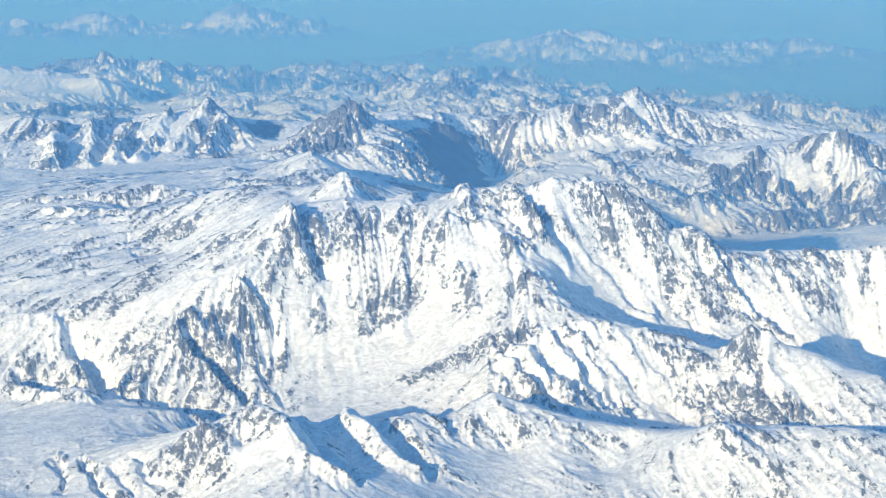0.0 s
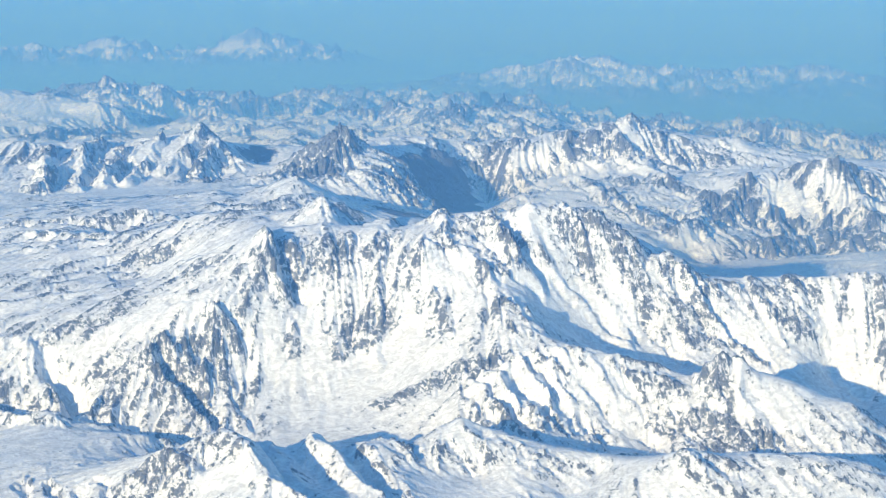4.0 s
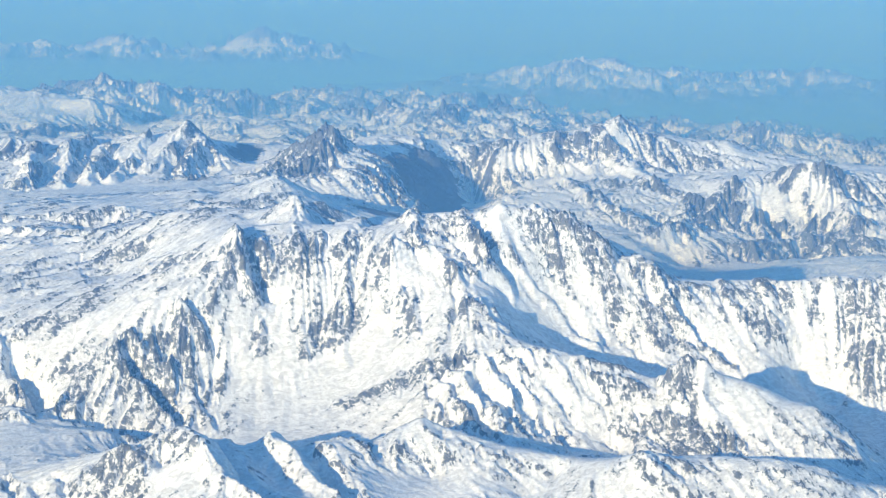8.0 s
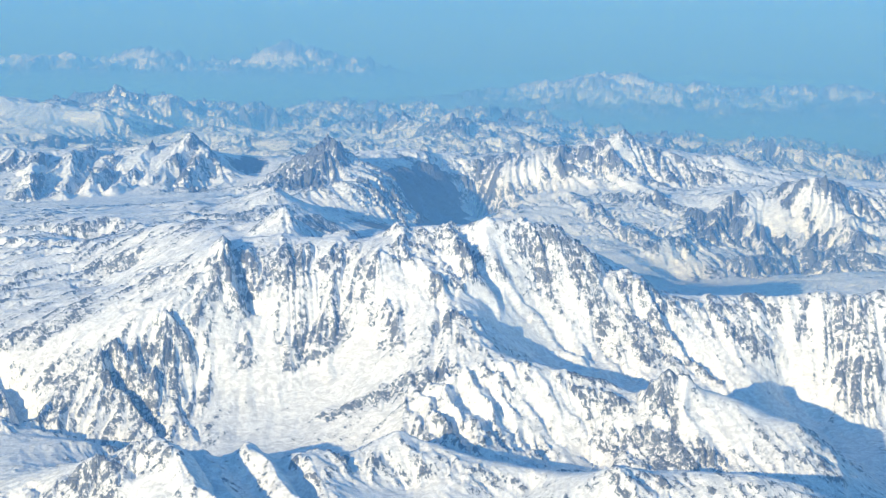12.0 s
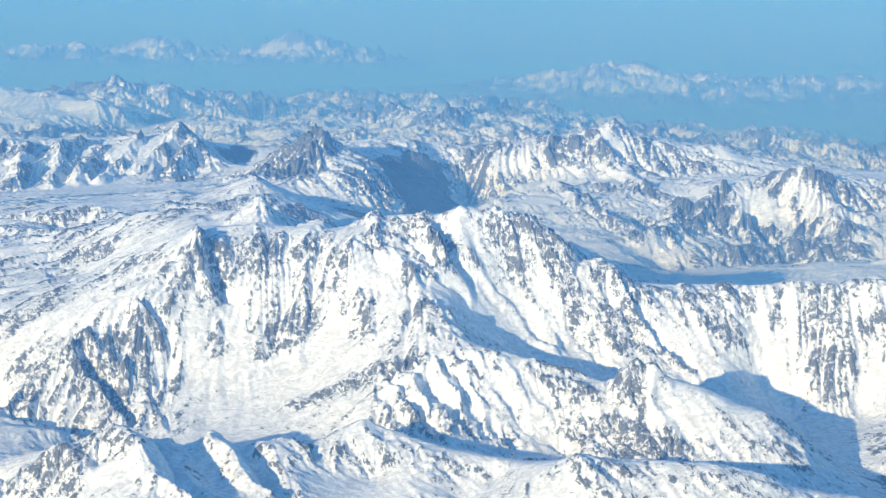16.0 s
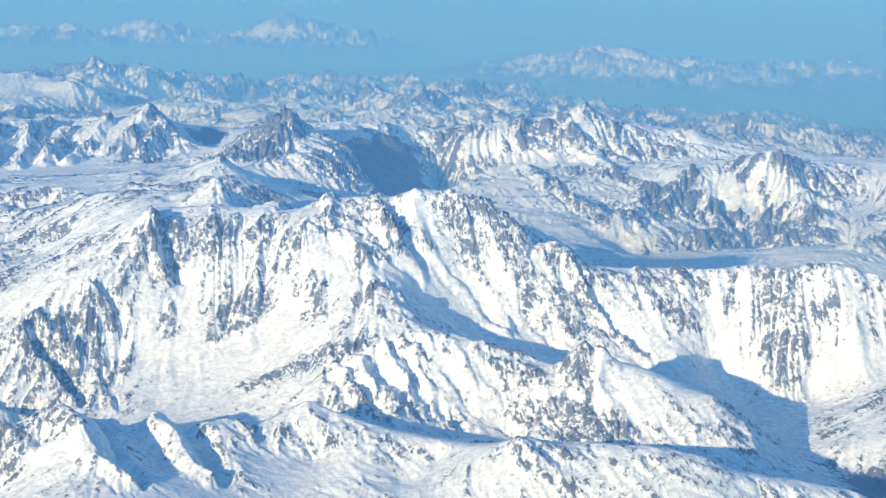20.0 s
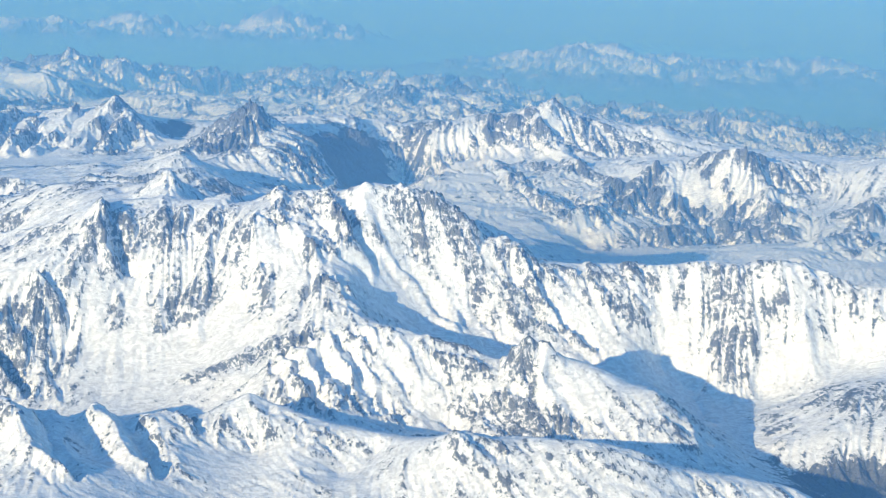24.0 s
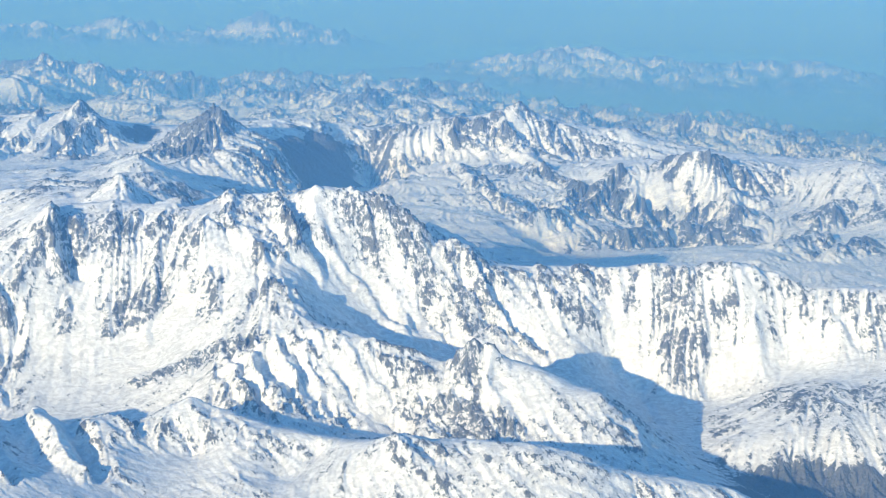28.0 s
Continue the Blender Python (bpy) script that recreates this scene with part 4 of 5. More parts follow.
snowfield(8, 0.4, (131.8, 1054.5), (146.2, 1042.2))
snowfield(6, 0.4, (76.0, 1078.6), (96.9, 1084.0))
snowfield(5, 0.5, (137.8, 1081.0), (142.1, 1079.7))
snowfield(5, 0.5, (205.9, 1092.3), (210.8, 1085.7))
snowfield(14, 0.5, (-221.7, 1318.3), (-197.9, 1316.0))
snowfield(6, 0.22, (44, 594), (56, 584), (72, 588))


def drop(y):
    """How far the earth's round has sunk at that distance."""
    return 4.095e-6 * np.square(y)


def hashed(ix, iy, seed):
    h = (ix.astype(np.int64) * 374761393 + iy.astype(np.int64) * 668265263 + seed * 144665) & 0xFFFFFFFF
    h = ((h ^ (h >> 13)) * 1274126177) & 0xFFFFFFFF
    return ((h ^ (h >> 16)) & 0xFFFF) / 65535.0


def gradient_noise(x, y, seed):
    ix, iy = np.floor(x), np.floor(y)
    fx, fy = x - ix, y - iy
    u, v = fx * fx * fx * (fx * (fx * 6 - 15) + 10), fy * fy * fy * (fy * (fy * 6 - 15) + 10)

    def corner(dx, dy):
        a = hashed(ix + dx, iy + dy, seed) * 2 * np.pi
        return np.cos(a) * (fx - dx) + np.sin(a) * (fy - dy)

    top = corner(0, 0) * (1 - u) + corner(1, 0) * u
    return (top * (1 - v) + (corner(0, 1) * (1 - u) + corner(1, 1) * u) * v) * 1.5


def ladder(a, b, step):
    return a + (b - a) * np.arange(step) / step


# One sheet, finer where the flight looks: columns fan out with distance, rows grow further apart.
ys = np.concatenate([ladder(-900, 470, 40), 470 * np.exp(np.arange(756) * 0.0018), 1830 * np.exp(np.arange(246) * 0.004)])
us = np.concatenate([-1 - 3.2 * ladder(1, 0, 30) ** 1.5, ladder(-1, 1, 1120), 1 + 3.2 * ladder(0, 1, 31) ** 1.5])
half = np.maximum(0.275 * np.maximum(ys, 470) + 62, 0)
GX = 52 + us[None, :] * half[:, None]
GY = np.repeat(ys[:, None], len(us), 1)

# Points along the lines, then a tent-like surface through all of them.
knots, harsh, owner = [], [], []
NAMES = sorted({r[0] for r in RELIEF})
for name, rough, crest, pts in RELIEF:
    pts = np.array(pts, float)
    if crest:
        steps = [np.linspace(p, q, max(2, int(np.hypot(*(q - p)[:2]) / (0.007 * p[1])) + 1))[:-1] for p, q in zip(pts[:-1], pts[1:])]
        pts = np.vstack(steps + [pts[-1:]])
    knots.append(pts), harsh.append(np.full(len(pts), rough)), owner.append(np.full(len(pts), NAMES.index(name)))
knots, harsh, owner = np.vstack(knots), np.concatenate(harsh), np.concatenate(owner)
rim = []
for y in (-900, -400, 100, 420, 700, 1000, 1400, 2000, 2400, 3300, 3600, 4500, 4900):
    for u in (-3.5, -2.2, -1.4, -0.6, 0.0, 0.6, 1.4, 2.2, 3.5):
        x = 52 + u * (0.275 * max(y, 470) + 62)
        if np.min(np.hypot(knots[:, 0] - x, knots[:, 1] - y)) > 0.06 * max(y, 700) + 30:
            rim.append((x, y, (24 if y < 1500 else -14) - drop(y)))
alt = np.concatenate([knots[:, 2] + drop(knots[:, 1]), [z + drop(y) for x, y, z in rim]])
spots = np.vstack([knots[:, :2], [r[:2] for r in rim]])
key = np.round(spots, 1)
first = np.sort(np.unique(key, axis=0, return_index=True)[1])
spots, alt = spots[first], alt[first]
span = np.hypot(spots[:, None, 0] - spots[None, :, 0], spots[:, None, 1] - spots[None, :, 1])
weight = np.linalg.solve(np.block([[span - 0.12 * np.eye(len(spots)), np.ones((len(spots), 1))], [np.ones((1, len(spots))), np.zeros((1, 1))]]), np.append(alt, 0))


def surface(x, y):
    out = np.empty(x.size)
    fx, fy = x.ravel(), y.ravel()
    for i in range(0, x.size, 20000):
        out[i:i + 20000] = np.hypot(fx[i:i + 20000, None] - spots[None, :, 0], fy[i:i + 20000, None] - spots[None, :, 1]) @ weight[:-1] + weight[-1]
    return out.reshape(x.shape)


def nearest_knot(x, y):
    best, out = np.empty(x.size), np.empty(x.size, int)
    fx, fy = x.ravel(), y.ravel()
    for i in range(0, x.size, 20000):
        d = np.hypot(fx[i:i + 20000, None] - knots[None, :, 0], fy[i:i + 20000, None] - knots[None, :, 1])
        out[i:i + 20000] = d.argmin(1)
        best[i:i + 20000] = d.min(1)
    return out.reshape(x.shape), best.reshape(x.shape)


STEP = 3
ci, cj = np.append(np.arange(0, len(ys) - 1, STEP), len(ys) - 1), np.append(np.arange(0, len(us) - 1, STEP), len(us) - 1)
cx, cy = GX[np.ix_(ci, cj)], GY[np.ix_(ci, cj)]
near_k, near_d = nearest_knot(cx, cy)
coarse_alt = surface(cx, cy)
coarse_rough = np.where(near_d < 0.25 * np.maximum(cy, 500), harsh[near_k], 0.8)


def spread(a):
    """A field on the coarse rows and columns, carried over to all of them."""
    rows = np.arange(len(ys))
    i = np.clip(np.searchsorted(ci, rows, "right") - 1, 0, len(ci) - 2)
    f = ((rows - ci[i]) / (ci[i + 1] - ci[i]))[:, None]
    b = a[i] * (1 - f) + a[i + 1] * f
    cols = np.arange(len(us))
    j = np.clip(np.searchsorted(cj, cols, "right") - 1, 0, len(cj) - 2)
    f = ((cols - cj[j]) / (cj[j + 1] - cj[j]))[None, :]
    return b[:, j] * (1 - f) + b[:, j + 1] * f


def softened(a, times):
    for _ in range(times):
        p = np.pad(a, 1, mode="edge")
        a = (p[:-2, 1:-1] + p[2:, 1:-1] + p[1:-1, :-2] + p[1:-1, 2:] + 2 * a) / 6
    return a


GZ = spread(coarse_alt)
ROUGH = spread(softened(coarse_rough, 6))
cell = np.where(GY < 470, 30, 0.0009 * GY)
warp_x = GX + 2.2 * gradient_noise(GX / 9, GY / 9, 71) + 0.8 * gradient_noise(GX / 3.1, GY / 3.1, 72)
warp_y = GY + 2.2 * gradient_noise(GX / 9, GY / 9, 73) + 0.8 * gradient_noise(GX / 3.1, GY / 3.1, 74)


def stroke(way, reach):
    """The part of the sheet within reach of a line in plan, and each point's distance from that line."""
    way = np.array(way)
    (x0, y0), (x1, y1) = way.min(0) - reach - 4, way.max(0) + reach + 4
    r = slice(np.searchsorted(ys, y0), np.searchsorted(ys, y1))
    if r.stop <= r.start:
        return None
    h0, h1 = half[r.start], half[r.stop - 1]
    c = slice(np.searchsorted(us, min((x0 - 52) / h0, (x0 - 52) / h1)), np.searchsorted(us, max((x1 - 52) / h0, (x1 - 52) / h1)))
    px, py = warp_x[r, c], warp_y[r, c]
    d = np.full(px.shape, 1e9)
    for (ax, ay), (bx, by) in zip(way[:-1], way[1:]):
        ex, ey = bx - ax, by - ay
        f = np.clip(((px - ax) * ex + (py - ay) * ey) / max(ex * ex + ey * ey, 1e-6), 0, 1)
        d = np.minimum(d, np.hypot(px - ax - f * ex, py - ay - f * ey))
    return (r, c), d


CRAG_OR_SHADE, SNOW = np.zeros_like(GZ), np.zeros_like(GZ)
PIECE = np.zeros(GZ.shape, np.int32)   # 0: open slope, then one number for each crag and each snowfield
for first, field, strokes in ((1, CRAG_OR_SHADE, CRAGS_AND_SHADE), (1001, SNOW, SNOWFIELDS)):
    for k, (reach, much, way) in enumerate(strokes):
        hit = stroke(way, reach * 1.6)
        if hit:
            strong = much * np.clip(1 - np.square(hit[1] / (reach * 1.6)), 0, 1)
            PIECE[hit[0]] = np.where((strong > field[hit[0]]) & (hit[1] < reach * 1.15), first + k, PIECE[hit[0]])
            field[hit[0]] = np.maximum(field[hit[0]], strong)
broad = gradient_noise(GX / 31, GY / 31, 91) + 0.6 * gradient_noise(GX / 13, GY / 13, 92)
ROUGH = np.clip(ROUGH * (0.45 + 0.25 * broad + 0.40 * np.clip((GY - 860) / 100, 0, 1)) + 0.8 * np.minimum(CRAG_OR_SHADE, 0.45) - 1.3 * SNOW, 0.06, 1.3)
ROUGH *= 1 - 0.75 * np.clip((GY - 1830) / 60, 0, 1) * np.clip((10 - GZ) / 10, 0, 1)
ROUGH *= 1 + 0.1 * np.clip((GY - 2300) / 60, 0, 1)   # the lowlands are smooth
for width, height, way in RIBS:
    hit = stroke(way, width)
    if hit:
        GZ[hit[0]] += height * np.clip(1 - hit[1] / width, 0, 1)
far = np.clip((GY - 1080) / 300, 0, 1)
layered = 1 + 1.8 * np.clip((-20 - GX) / 40, 0, 1) * np.clip((GY - 625) / 40, 0, 1) * np.clip((960 - GY) / 80, 0, 1)   # level strata of the high shelf
shelf = np.clip((-8 - GX) / 30, 0, 1) * np.clip((GY - 628) / 25, 0, 1) * np.clip((940 - GY) / 60, 0, 1)
sx, sy = 0.65 * GX + 0.35 * warp_x, 0.65 * GY + 0.35 * warp_y
along, across = 0.61 * sx + 0.79 * sy, 0.79 * sx - 0.61 * sy
ROUGH *= 1 - 0.5 * shelf
ROUGH *= 1 - 0.3 * np.clip((556 - GY) / 10, 0, 1)
bedding = gradient_noise(across / 5.0, along / 40, 81) + 0.7 * gradient_noise(across / 2.4, along / 17, 82)   # tilted strata of the shelf
GZ += 0.7 * shelf * bedding
phase = (GY - 0.5 * GX + 7 * gradient_noise(GX / 26, GY / 26, 83) + 3 * gradient_noise(GX / 9, GY / 9, 84)) / 12   # beds that dip towards the plain
phase -= np.floor(phase)
GZ += 2.9 * shelf * np.clip(0.6 + 0.9 * gradient_noise(GX / 40, GY / 22, 85), 0.1, 1.1) * (np.where(phase < 0.86, phase / 0.86, (1 - phase) / 0.14) - 0.5)
swell = np.ones_like(GZ)
for k, (size, tall, tall_far) in enumerate(((150, 0, 6), (80, 0, 9), (42, 1.5, 7.5), (22, 0.9, 2.6), (11, 0.5, 0.9))):
    seen = np.clip((size / cell - 2.0) / 3.0, 0, 1)
    sharp = 1 - 2.2 * np.abs(gradient_noise((warp_x + 60) / (size * layered), warp_y / size, 11 + k))
    GZ += seen * (tall * (1 - far) + tall_far * far) * ROUGH * swell * (sharp - 0.35)
    swell = np.clip(0.75 + 0.5 * (sharp - 0.2) * swell, 0.45, 1.1)   # detail gathers on crests, hollows stay smooth


def fall_line(z):
    """Slope of the ground to the east and to the north."""
    dx = np.gradient(z, axis=1) / np.gradient(GX, axis=1)
    return dx, (np.gradient(z, axis=0) - dx * np.gradient(GX, axis=0)) / np.gradient(GY, axis=0)


def gullies(x, y, gx, gy, seed):
    """Ripples that run straight down the slope: ribs (1) and gullies (-1)."""
    steep = np.maximum(np.hypot(gx, gy), 1e-4)
    ax, ay = (-gy / steep).astype(np.float32), (gx / steep).astype(np.float32)
    ix, iy = np.floor(x), np.floor(y)
    fx, fy = (x - ix).astype(np.float32), (y - iy).astype(np.float32)
    wave, total = np.zeros_like(fx), np.zeros_like(fx)
    for oi in (-1, 0, 1):
        for oj in (-1, 0, 1):
            px = fx - oi - (0.2 + 0.6 * hashed(ix + oi, iy + oj, seed)).astype(np.float32)
            py = fy - oj - (0.2 + 0.6 * hashed(ix + oi, iy + oj, seed + 1)).astype(np.float32)
            w = np.square(np.clip(1 - (px * px + py * py) / 1.44, 0, 1))
            wave += w * np.cos(6.2832 * (px * ax + py * ay))
            total += w
    return 1 - 2.1 * np.sqrt(np.square(wave / np.maximum(total, 1e-6)) + 0.004)


RIBBED = np.zeros_like(GZ)
lean = 0.10 + 0.75 * np.clip((GX - 12) / 25, 0, 1) * np.clip((185 - GX) / 35, 0, 1) - 0.45 * np.clip((-25 - GX) / 30, 0, 1)   # the rock's grain turns the ribs aside
lean += (0.35 + 0.9 * np.clip((GY - 840) / 60, 0, 1)) * gradient_noise(GX / 38, GY / 38, 61)
for k, (size, tall, tall_far, blur, shown) in enumerate(((40, 1.4, 4.5, 12, 0), (22, 1.4, 2.2, 8, 0.2), (11, 0.9, 0.8, 5, 0.3), (5.5, 0.4, 0.45, 3, 0.2))):
    seen = np.clip((size / cell - 4.0) / 4.0, 0, 1)
    gx, gy = fall_line(softened(GZ, blur))
    up = np.arctan2(gy, gx) + lean
    gx, gy = np.hypot(gx, gy) * np.cos(up), np.hypot(gx, gy) * np.sin(up)
    wave = gullies(GX / size + 3.7, GY / size, gx, gy, 31 + 2 * k)
    steep = np.clip(1.5 * np.hypot(gx, gy), 0.08, 1.2) * (1 - 0.15 * np.clip((GY - 840) / 60, 0, 1))
    GZ += seen * (tall * (1 - far) + tall_far * far) * (0.12 + ROUGH) * steep * wave * (0.7 + 0.5 * np.clip(broad, -1, 1))
    RIBBED += shown * seen * steep * wave


def grid_place(x, y):
    """Row and column of the sheet under a place in plan."""
    i = np.where(y < 1830, 40 + np.log(np.maximum(y, 470) / 470) / 0.0018, 796 + np.log(np.maximum(y, 1830) / 1830) / 0.004)
    j = 30 + ((x - 52) / (0.275 * np.maximum(y, 470) + 62) + 1) * 560
    return np.clip(np.rint(i), 0, len(ys) - 1).astype(np.int32), np.clip(np.rint(j), 0, len(us) - 1).astype(np.int32)


def combed(seed, size, reach, ex, ey):
    """Streaks that run along the ways (ex, ey): noise of that size in cells, drawn out over reach cells to both sides."""
    ii, jj = np.arange(len(ys))[:, None] * 2.7 + 0 * GX, np.arange(len(us))[None, :] + 0 * GX
    seedling = (gradient_noise(jj / size, ii / size, seed) + 0.6 * gradient_noise(jj * 2.1 / size, ii * 2.1 / size, seed + 1)).astype(np.float32)
    total = seedling.copy()
    pace = np.minimum(0.00075 * np.maximum(GY, 470), 2.0) * reach / 9
    for side in (1, -1):
        px, py = GX.copy(), GY.copy()
        i, j = grid_place(px, py)
        for k in range(9):
            px += side * pace * ex[i, j]
            py += side * pace * ey[i, j]
            i, j = grid_place(px, py)
            total += seedling[i, j] * (1 - k / 10)
    core = total[40:800, 30:1150]
    return ((total - core.mean()) / core.std()).astype(float)


def slope_run(z):
    """The way of the water: the lowest of the eight neighbours, and how much ground drains through each point."""
    rows, cols = z.shape
    p = np.pad(z, 1, mode="constant", constant_values=1e9)
    here = np.arange(z.size).reshape(z.shape)
    low, goal = z.copy(), here.copy()
    for di in (-1, 0, 1):
        for dj in (-1, 0, 1):
            q = p[1 + di:1 + di + rows, 1 + dj:1 + dj + cols]
            m = q < low
            low[m] = q[m]
            goal[m] = (here + di * cols + dj)[m]
    order = np.argsort(-z, axis=None).tolist()
    to, load = goal.ravel().tolist(), [1.0] * z.size
    for i in order:
        j = to[i]
        if j != i:
            load[j] += load[i]
    return np.log2(np.array(load)).reshape(z.shape)


gx, gy = fall_line(softened(GZ, 10))
up = np.arctan2(gy, gx) + lean
grain_x, grain_y = np.cos(up), np.sin(up)
turn = np.where(grain_x * 0.61 + grain_y * 0.79 < 0, -1, 1)   # on the shelf the strata's way takes over
keep = np.clip(1.35 * shelf, 0, 1)
grain_x, grain_y = grain_x * turn * (1 - keep) + 0.61 * keep, grain_y * turn * (1 - keep) + 0.79 * keep
bowl = np.clip((GX + 36) / 14, 0, 1) * np.clip((46 - GX) / 14, 0, 1) * np.clip((646 - GY) / 14, 0, 1) * np.clip((GY - 584) / 10, 0, 1)   # the ice of the cirque flows along its floor
grain_x, grain_y = grain_x * (1 - bowl) + 0.86 * bowl, grain_y * (1 - bowl) + 0.51 * bowl
length = np.maximum(np.hypot(grain_x, grain_y), 1e-3)
grain_x, grain_y = grain_x / length, grain_y / length
WIDE, MIDDLE, FINE = combed(201, 14, 24, grain_x, grain_y), combed(211, 6, 15, grain_x, grain_y), combed(221, 3, 9, grain_x, grain_y)
slant = np.clip(1.6 * np.hypot(gx, gy), 0.15, 1.1) * (1 - 0.45 * bowl)
GZ += np.where(GY < 470, 0.02, cell) * (0.15 + ROUGH) * slant * (0.75 * WIDE + 0.80 * MIDDLE + 0.50 * FINE)

for depth in (0.13, 0.10):
    flow = np.minimum(slope_run(GZ), 8)
    tilt_here = np.hypot(np.gradient(GZ, axis=0) / np.gradient(GY, axis=0), np.gradient(GZ, axis=1) / np.gradient(GX, axis=1))
    GZ -= depth * softened(flow, 1) * (0.02 + 0.95 * ROUGH) * np.clip(cell / 0.55, 0.6, 4) * np.clip(softened(tilt_here, 3), 0.2, 1.4)
GZ[GY < 470] = np.minimum(GZ[GY < 470], 60)

# Snow is blown off ribs and slides off steep ground; the strongest strokes paint shade in rock colour.
rise = np.hypot(np.gradient(GZ, axis=0) / np.gradient(GY, axis=0), np.gradient(GZ, axis=1) / np.gradient(GX, axis=1))
smooth1 = softened(GZ, 2)
smooth2 = softened(smooth1, 14)
BARE = 0.48 * np.minimum(np.arctan(rise) - 0.50, 0.5) + 0.10 * np.clip((GZ - smooth1) / (0.35 * cell), -1, 1) + 0.17 * np.clip((smooth1 - smooth2) / (1.6 * cell), -1, 1) + 0.12 * RIBBED + np.where(GY < 470, 0.3, 1.0) * (0.085 * WIDE + 0.12 * MIDDLE + 0.09 * FINE)
BARE += 0.75 * CRAG_OR_SHADE - 1.1 * SNOW + 0.12 * broad + 0.12 + 0.10 * np.clip((GY - 820) / 150, 0, 1) + 0.10 * np.clip((GY - 1150) / 200, 0, 1)
BARE += 0.8 * np.clip((16 + 5 * broad - GZ) / 8, 0, 1) * np.clip((GY - 1150) / 500, 0, 1)   # below the snow line
BARE += shelf * (0.44 * bedding - 0.10)
BARE += 0.3 * far * gradient_noise(GX / 70, GY / 110, 95)
BARE -= 0.04 * np.clip((GY - 2300) / 100, 0, 1)
BARE -= 0.06 * np.clip((556 - GY) / 10, 0, 1)
BARE += 0.05 * np.clip((-5 - GX) / 30, 0, 1) * np.clip((670 - GY) / 30, 0, 1)
BARE = np.where(GY < 860, np.minimum(BARE, 0.60), BARE)   # ledges keep some snow
BARE += 0.9 * np.clip((9 + 3 * broad - GZ) / 6, 0, 1) * np.clip((GX - 180) / 12, 0, 1) * np.clip((700 - GY) / 40, 0, 1)   # barer and darker low down in the deep valley
BARE = softened(BARE, 1)
GZ = GZ - drop(GY)

# ---- the sheet, split into its mountains ----
pts = np.stack([GX, GY, GZ], -1)
du, dv = np.gradient(pts, axis=1), np.gradient(pts, axis=0)
normals = np.cross(du, dv)
normals /= np.linalg.norm(normals, axis=-1, keepdims=True)
rows, cols = GX.shape
flat_pts, flat_nor, flat_bare = pts.reshape(-1, 3), normals.reshape(-1, 3), BARE.ravel()
ids = np.arange(rows * cols).reshape(rows, cols)
quads = np.stack([ids[:-1, :-1], ids[:-1, 1:], ids[1:, 1:], ids[1:, :-1]], -1)
label = np.where(near_d < 0.10 * np.maximum(cy, 500), owner[near_k], -1)
ri, rj = np.clip(np.searchsorted(ci, np.arange(rows - 1), "right") - 1, 0, len(ci) - 1), np.clip(np.searchsorted(cj, np.arange(cols - 1), "right") - 1, 0, len(cj) - 1)
label = label[np.ix_(ri, rj)]


def sheet(name, faces, mat, parent=None):
    used, index = np.unique(faces, return_inverse=True)
    me = bpy.data.meshes.new(name)
    me.vertices.add(len(used)), me.loops.add(faces.size), me.polygons.add(len(faces))
    me.vertices.foreach_set("co", flat_pts[used].astype(np.float32).ravel())
    me.loops.foreach_set("vertex_index", index.astype(np.int32).ravel())
    me.polygons.foreach_set("loop_start", np.arange(0, faces.size, 4, dtype=np.int32))
    me.polygons.foreach_set("use_smooth", np.ones(len(faces), bool))
    me.update(calc_edges=True)
    me.normals_split_custom_set_from_vertices(flat_nor[used].astype(np.float32))
    me.attributes.new("bareness", "FLOAT", "POINT").data.foreach_set("value", flat_bare[used].astype(np.float32))
    me.materials.append(mat)
    ob = new(name, me)
    if parent:
        ob.parent, ob.matrix_parent_inverse = parent, parent.matrix_world.inverted()
    return ob


KINDS = {
    "main": ("mountain", "broad snow-covered summit ridge with grey rock bands above a cirque", "mountain"),
    "wall": ("mountain", "high flat-topped peak with a fluted snow and rock wall", "mountain"),
    "right": ("mountain", "long even snow-dusted ridge with a steep grey rock wall", "mountain"),
    "left": ("mountain", "wide high snow shelf with level grey rock strata", "mountain"),
    "spur": ("mountain_spur", "snow-covered spur with a dark rock pyramid at its end", "spur"),
    "near": ("foothill_ridge", "low snow-covered ridge with small pointed peaks", "ridge"),
    "low": ("foothill", "gentle snow-covered foothill streaked with rock", "foothill"),
    "basin": ("glacier", "smooth pale glacier basin below the rock walls", "glacier"),
    "valley": ("valley", "deep snow-covered valley lying in blue shadow", "valley"),
    "farleft": ("mountain", "jagged snow-covered mountain behind a glacier shelf", "mountain"),
    "pyramid": ("mountain", "steep dark rock pyramid standing beside a shaded hollow", "mountain"),
    "central": ("mountain", "pointed snowy peak above a bright glacier shelf", "mountain"),
    "hill": ("mountain", "low grey rock mountain dusted with snow", "mountain"),
    "plain": ("valley", "wide snow-covered valley floor behind the ridge", "valley"),
    "farright": ("mountain", "snowy mountain with bare grey rock ribs", "mountain"),
    "whitehead": ("mountain", "smooth rounded white mountain under deep snow", "mountain"),
    "thirdleft": ("mountain_range", "hazy blue-white range of snowy peaks", "mountain range"),
    "thirdmiddle": ("mountain_range", "hazy crowded range of rocky snow peaks", "mountain range"),
    "thirdright": ("mountain_range", "hazy low range fading into blue haze", "mountain range"),
    "distantright": ("mountain_range", "distant white range rising out of blue haze", "mountain range"),
    "distantleft": ("mountain_range", "faint distant snowy range near the horizon", "mountain range"),
}


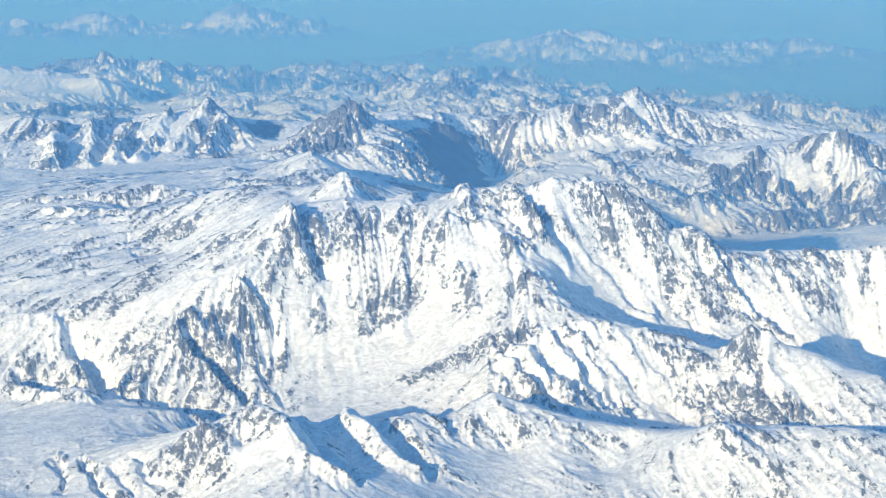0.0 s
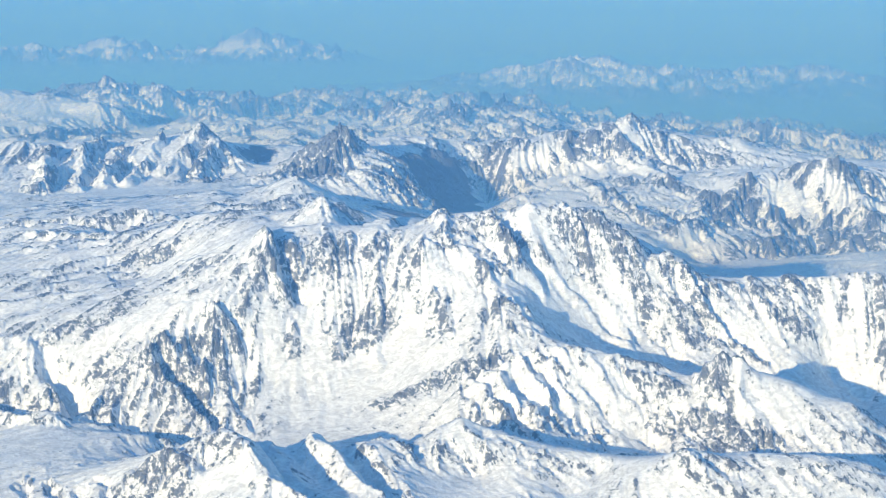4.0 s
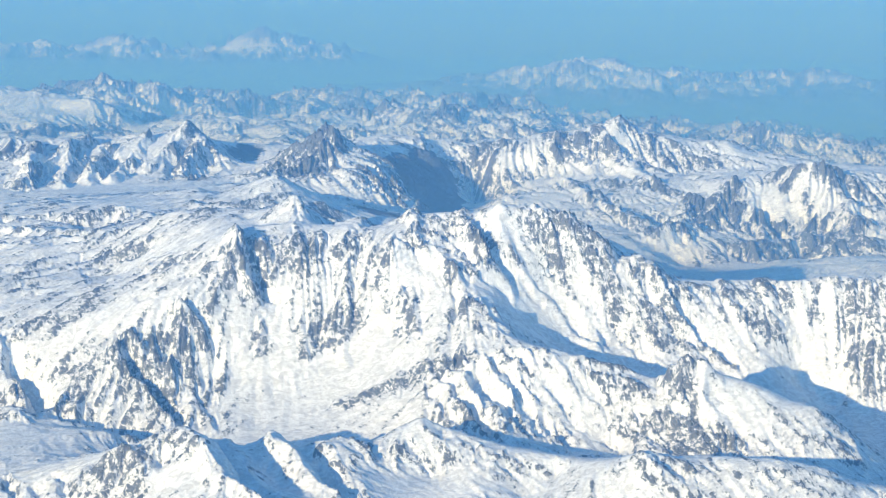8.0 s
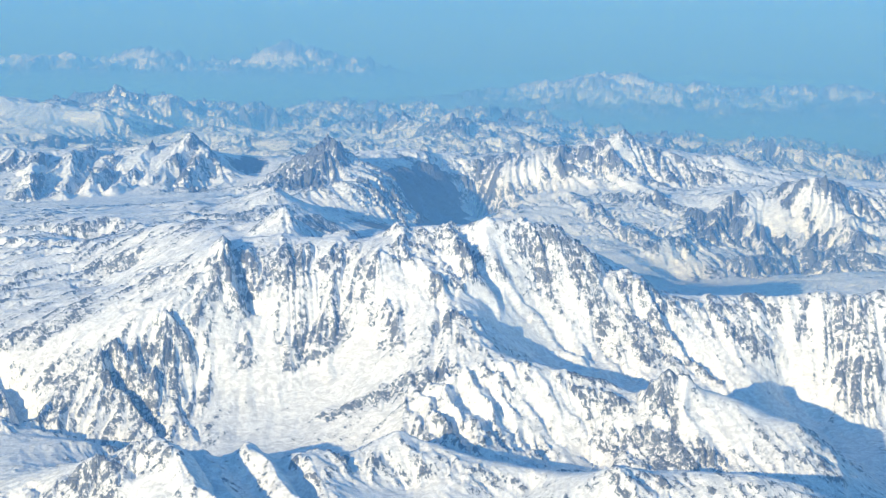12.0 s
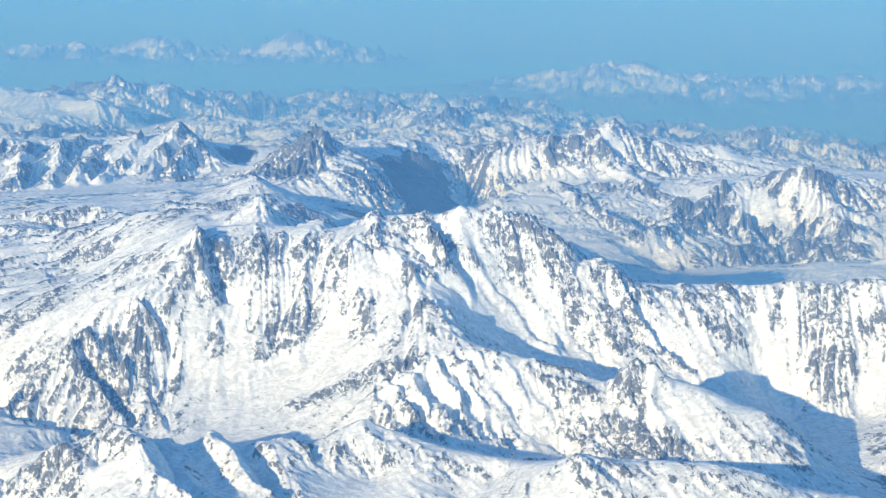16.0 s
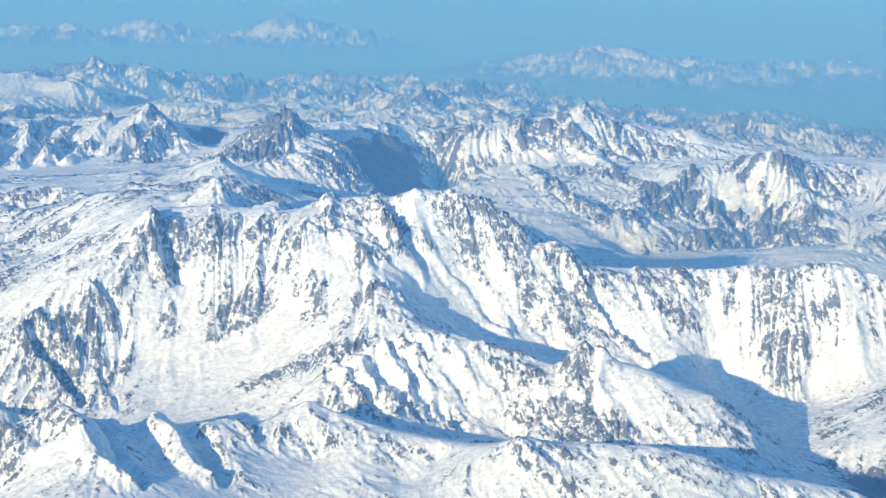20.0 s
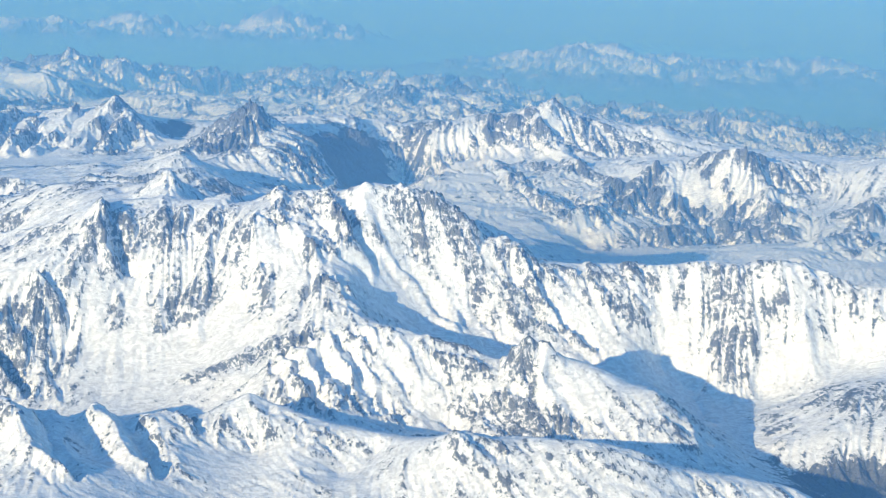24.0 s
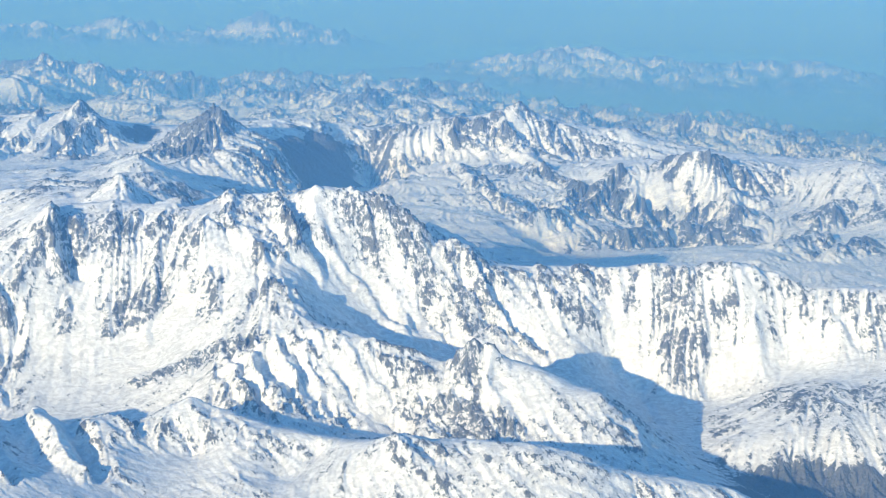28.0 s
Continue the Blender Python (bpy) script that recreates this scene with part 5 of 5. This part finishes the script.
def patches(mask, least):
    """The connected patches of a mask that have that many faces or more, the largest first."""
    left, found = mask.copy(), []
    while left.sum() >= least:
        i, j = np.argwhere(left)[left.sum() // 2]
        grown = np.zeros_like(mask)
        grown[i, j] = True
        while True:
            p = np.pad(grown, 1)
            wider = (p[1:-1, 1:-1] | p[:-2, 1:-1] | p[2:, 1:-1] | p[1:-1, :-2] | p[1:-1, 2:]) & left
            if (wider == grown).all():
                break
            grown = wider
        left &= ~grown
        found.append(grown)
    return sorted((g for g in found if g.sum() >= least), key=lambda g: -g.sum())


piece = PIECE[:-1, :-1].copy()
middle = (GX[:-1, :-1] + GX[1:, 1:]) / 2
for i, name in enumerate(NAMES):
    kind, text, sort = KINDS[name]
    mine = label == i
    if not mine.any():
        continue
    here = np.argwhere(mine)
    (r0, c0), (r1, c1) = here.min(0), here.max(0) + 1
    mine, own, cut = mine[r0:r1, c0:c1], piece[r0:r1, c0:c1], quads[r0:r1, c0:c1]
    thing = new(kind)
    tagged(thing, text, sort, "snow-covered mountains", "thing")
    thing.location = flat_pts[ids[tuple(here[len(here) // 2])]]
    bpy.context.view_layer.update()
    rest = mine.copy()
    for k in np.unique(own[mine & (own > 0)]):
        spot = mine & (own == k)
        if spot.sum() > 150:
            w = np.argwhere(spot)
            (a0, b0), (a1, b1) = w.min(0), w.max(0) + 1
            for found in patches(spot[a0:a1, b0:b1], 150):
                patch = np.zeros_like(spot)
                patch[a0:a1, b0:b1] = found
                rest &= ~patch
                # the snowfields in painted shade come out dark, not white
                ob = sheet("snowfield" if k > 1000 else "rock_outcrop", cut[patch], MOUNTAIN, thing)
                tagged(ob, "smooth white snowfield, coloured dark where it stands in for shade" if k > 1000 else "grey rock outcrop streaked with snow")
    # the open slopes: one part for each summit along the crest, so far as the range has several
    crest = knots[owner == i]
    summits = 1 if sort in ("valley", "glacier") else max(1, min(6, int(np.ptp(crest[:, 0]) / (0.07 * crest[:, 1].mean()))))
    edges = np.linspace(crest[:, 0].min(), crest[:, 0].max(), summits + 1)[1:-1]
    which = np.searchsorted(edges, middle[r0:r1, c0:c1] + 0.012 * GY[r0:r1, c0:c1] * broad[r0:r1, c0:c1])
    done = np.zeros_like(rest)
    for k in range(summits):
        for found in patches(rest & (which == k), 300):
            sheet("slope" if summits == 1 else "summit_slope", cut[found], MOUNTAIN, thing)
            done |= found
    label[r0:r1, c0:c1][rest & ~done] = -1
tagged(sheet("ground", quads[label == -1], MOUNTAIN), "snow-covered high ground between the mountains", "ground", kind="structure")

# ---- the blue air ----
def air(name, density, absorbed, bm, label, hue=(0.18, 0.43, 1.0)):
    """A body of even haze: it scatters light, blue before red, and swallows a little red."""
    m = bpy.data.materials.new(name)
    m.use_nodes = True
    n, l = m.node_tree.nodes, m.node_tree.links
    n.remove(n["Principled BSDF"])
    scatter, absorb, both = n.new("ShaderNodeVolumeScatter"), n.new("ShaderNodeVolumeAbsorption"), n.new("ShaderNodeAddShader")
    scatter.inputs["Color"].default_value, scatter.inputs["Density"].default_value = (*hue, 1), density
    absorb.inputs["Color"].default_value, absorb.inputs["Density"].default_value = (0.30, 0.62, 1.0, 1), absorbed
    l.new(scatter.outputs[0], both.inputs[0])
    l.new(absorb.outputs[0], both.inputs[1])
    l.new(both.outputs[0], n["Material Output"].inputs["Volume"])
    me = bpy.data.meshes.new(name)
    bm.to_mesh(me)
    me.materials.append(m)
    return tagged(new(name, me), label, "haze", kind="structure")


bm = bmesh.new()
bmesh.ops.create_cube(bm, size=1.0, matrix=Matrix.Translation((0, 1950, -110)) @ Matrix.Diagonal((9000, 5900, 580, 1)))
air("air", 6.8e-4, 2.6e-4, bm, "thin blue haze filling the air over the mountains")

# Denser haze lies in the lowlands beyond the high mountains and follows the earth's round.
bm = bmesh.new()
ribs = []
for k in range(25):
    y = 1850 + 110 * k
    z = (max(8.0, 13 - 0.7 * k) + max(0, min(9, k - 12))) - float(drop(y))
    ribs.append([bm.verts.new(p) for p in ((-4200, y, z), (4200, y, z), (4200, y, -260), (-4200, y, -260))])
for a, b in zip(ribs[:-1], ribs[1:]):
    for i in range(4):
        bm.faces.new((a[i], b[i], b[(i + 1) % 4], a[(i + 1) % 4]))
bm.faces.new(ribs[0]), bm.faces.new(ribs[-1][::-1])
bmesh.ops.recalc_face_normals(bm, faces=bm.faces)
air("lowland_haze", 4.0e-3, 2.0e-3, bm, "dense blue haze lying over the far lowlands", (0.14, 0.36, 1.0))

bm = bmesh.new()
bmesh.ops.create_cube(bm, size=1.0, matrix=Matrix.Translation((0, 4560, 70)) @ Matrix.Diagonal((8900, 640, 660, 1)))
air("horizon_haze", 3.6e-3, 4.0e-3, bm, "pale blue haze that hides the horizon behind the last peaks", (0.10, 0.33, 1.0))

bm = bmesh.new()
bmesh.ops.create_cube(bm, size=1.0, matrix=Matrix.Translation((0, 1465, 0)) @ Matrix.Diagonal((5200, 750, 150, 1)))
air("middle_haze", 2.3e-3, 8.0e-4, bm, "thin blue haze between the far mountain ranges", (0.15, 0.40, 1.0))

bm = bmesh.new()
bmesh.ops.create_cube(bm, size=1.0, matrix=Matrix.Translation((0, 925, -5)) @ Matrix.Diagonal((3000, 326, 110, 1)))
air("valley_haze", 1.6e-3, 5.0e-4, bm, "thin blue haze lying in the valleys behind the ridge", (0.15, 0.40, 1.0))
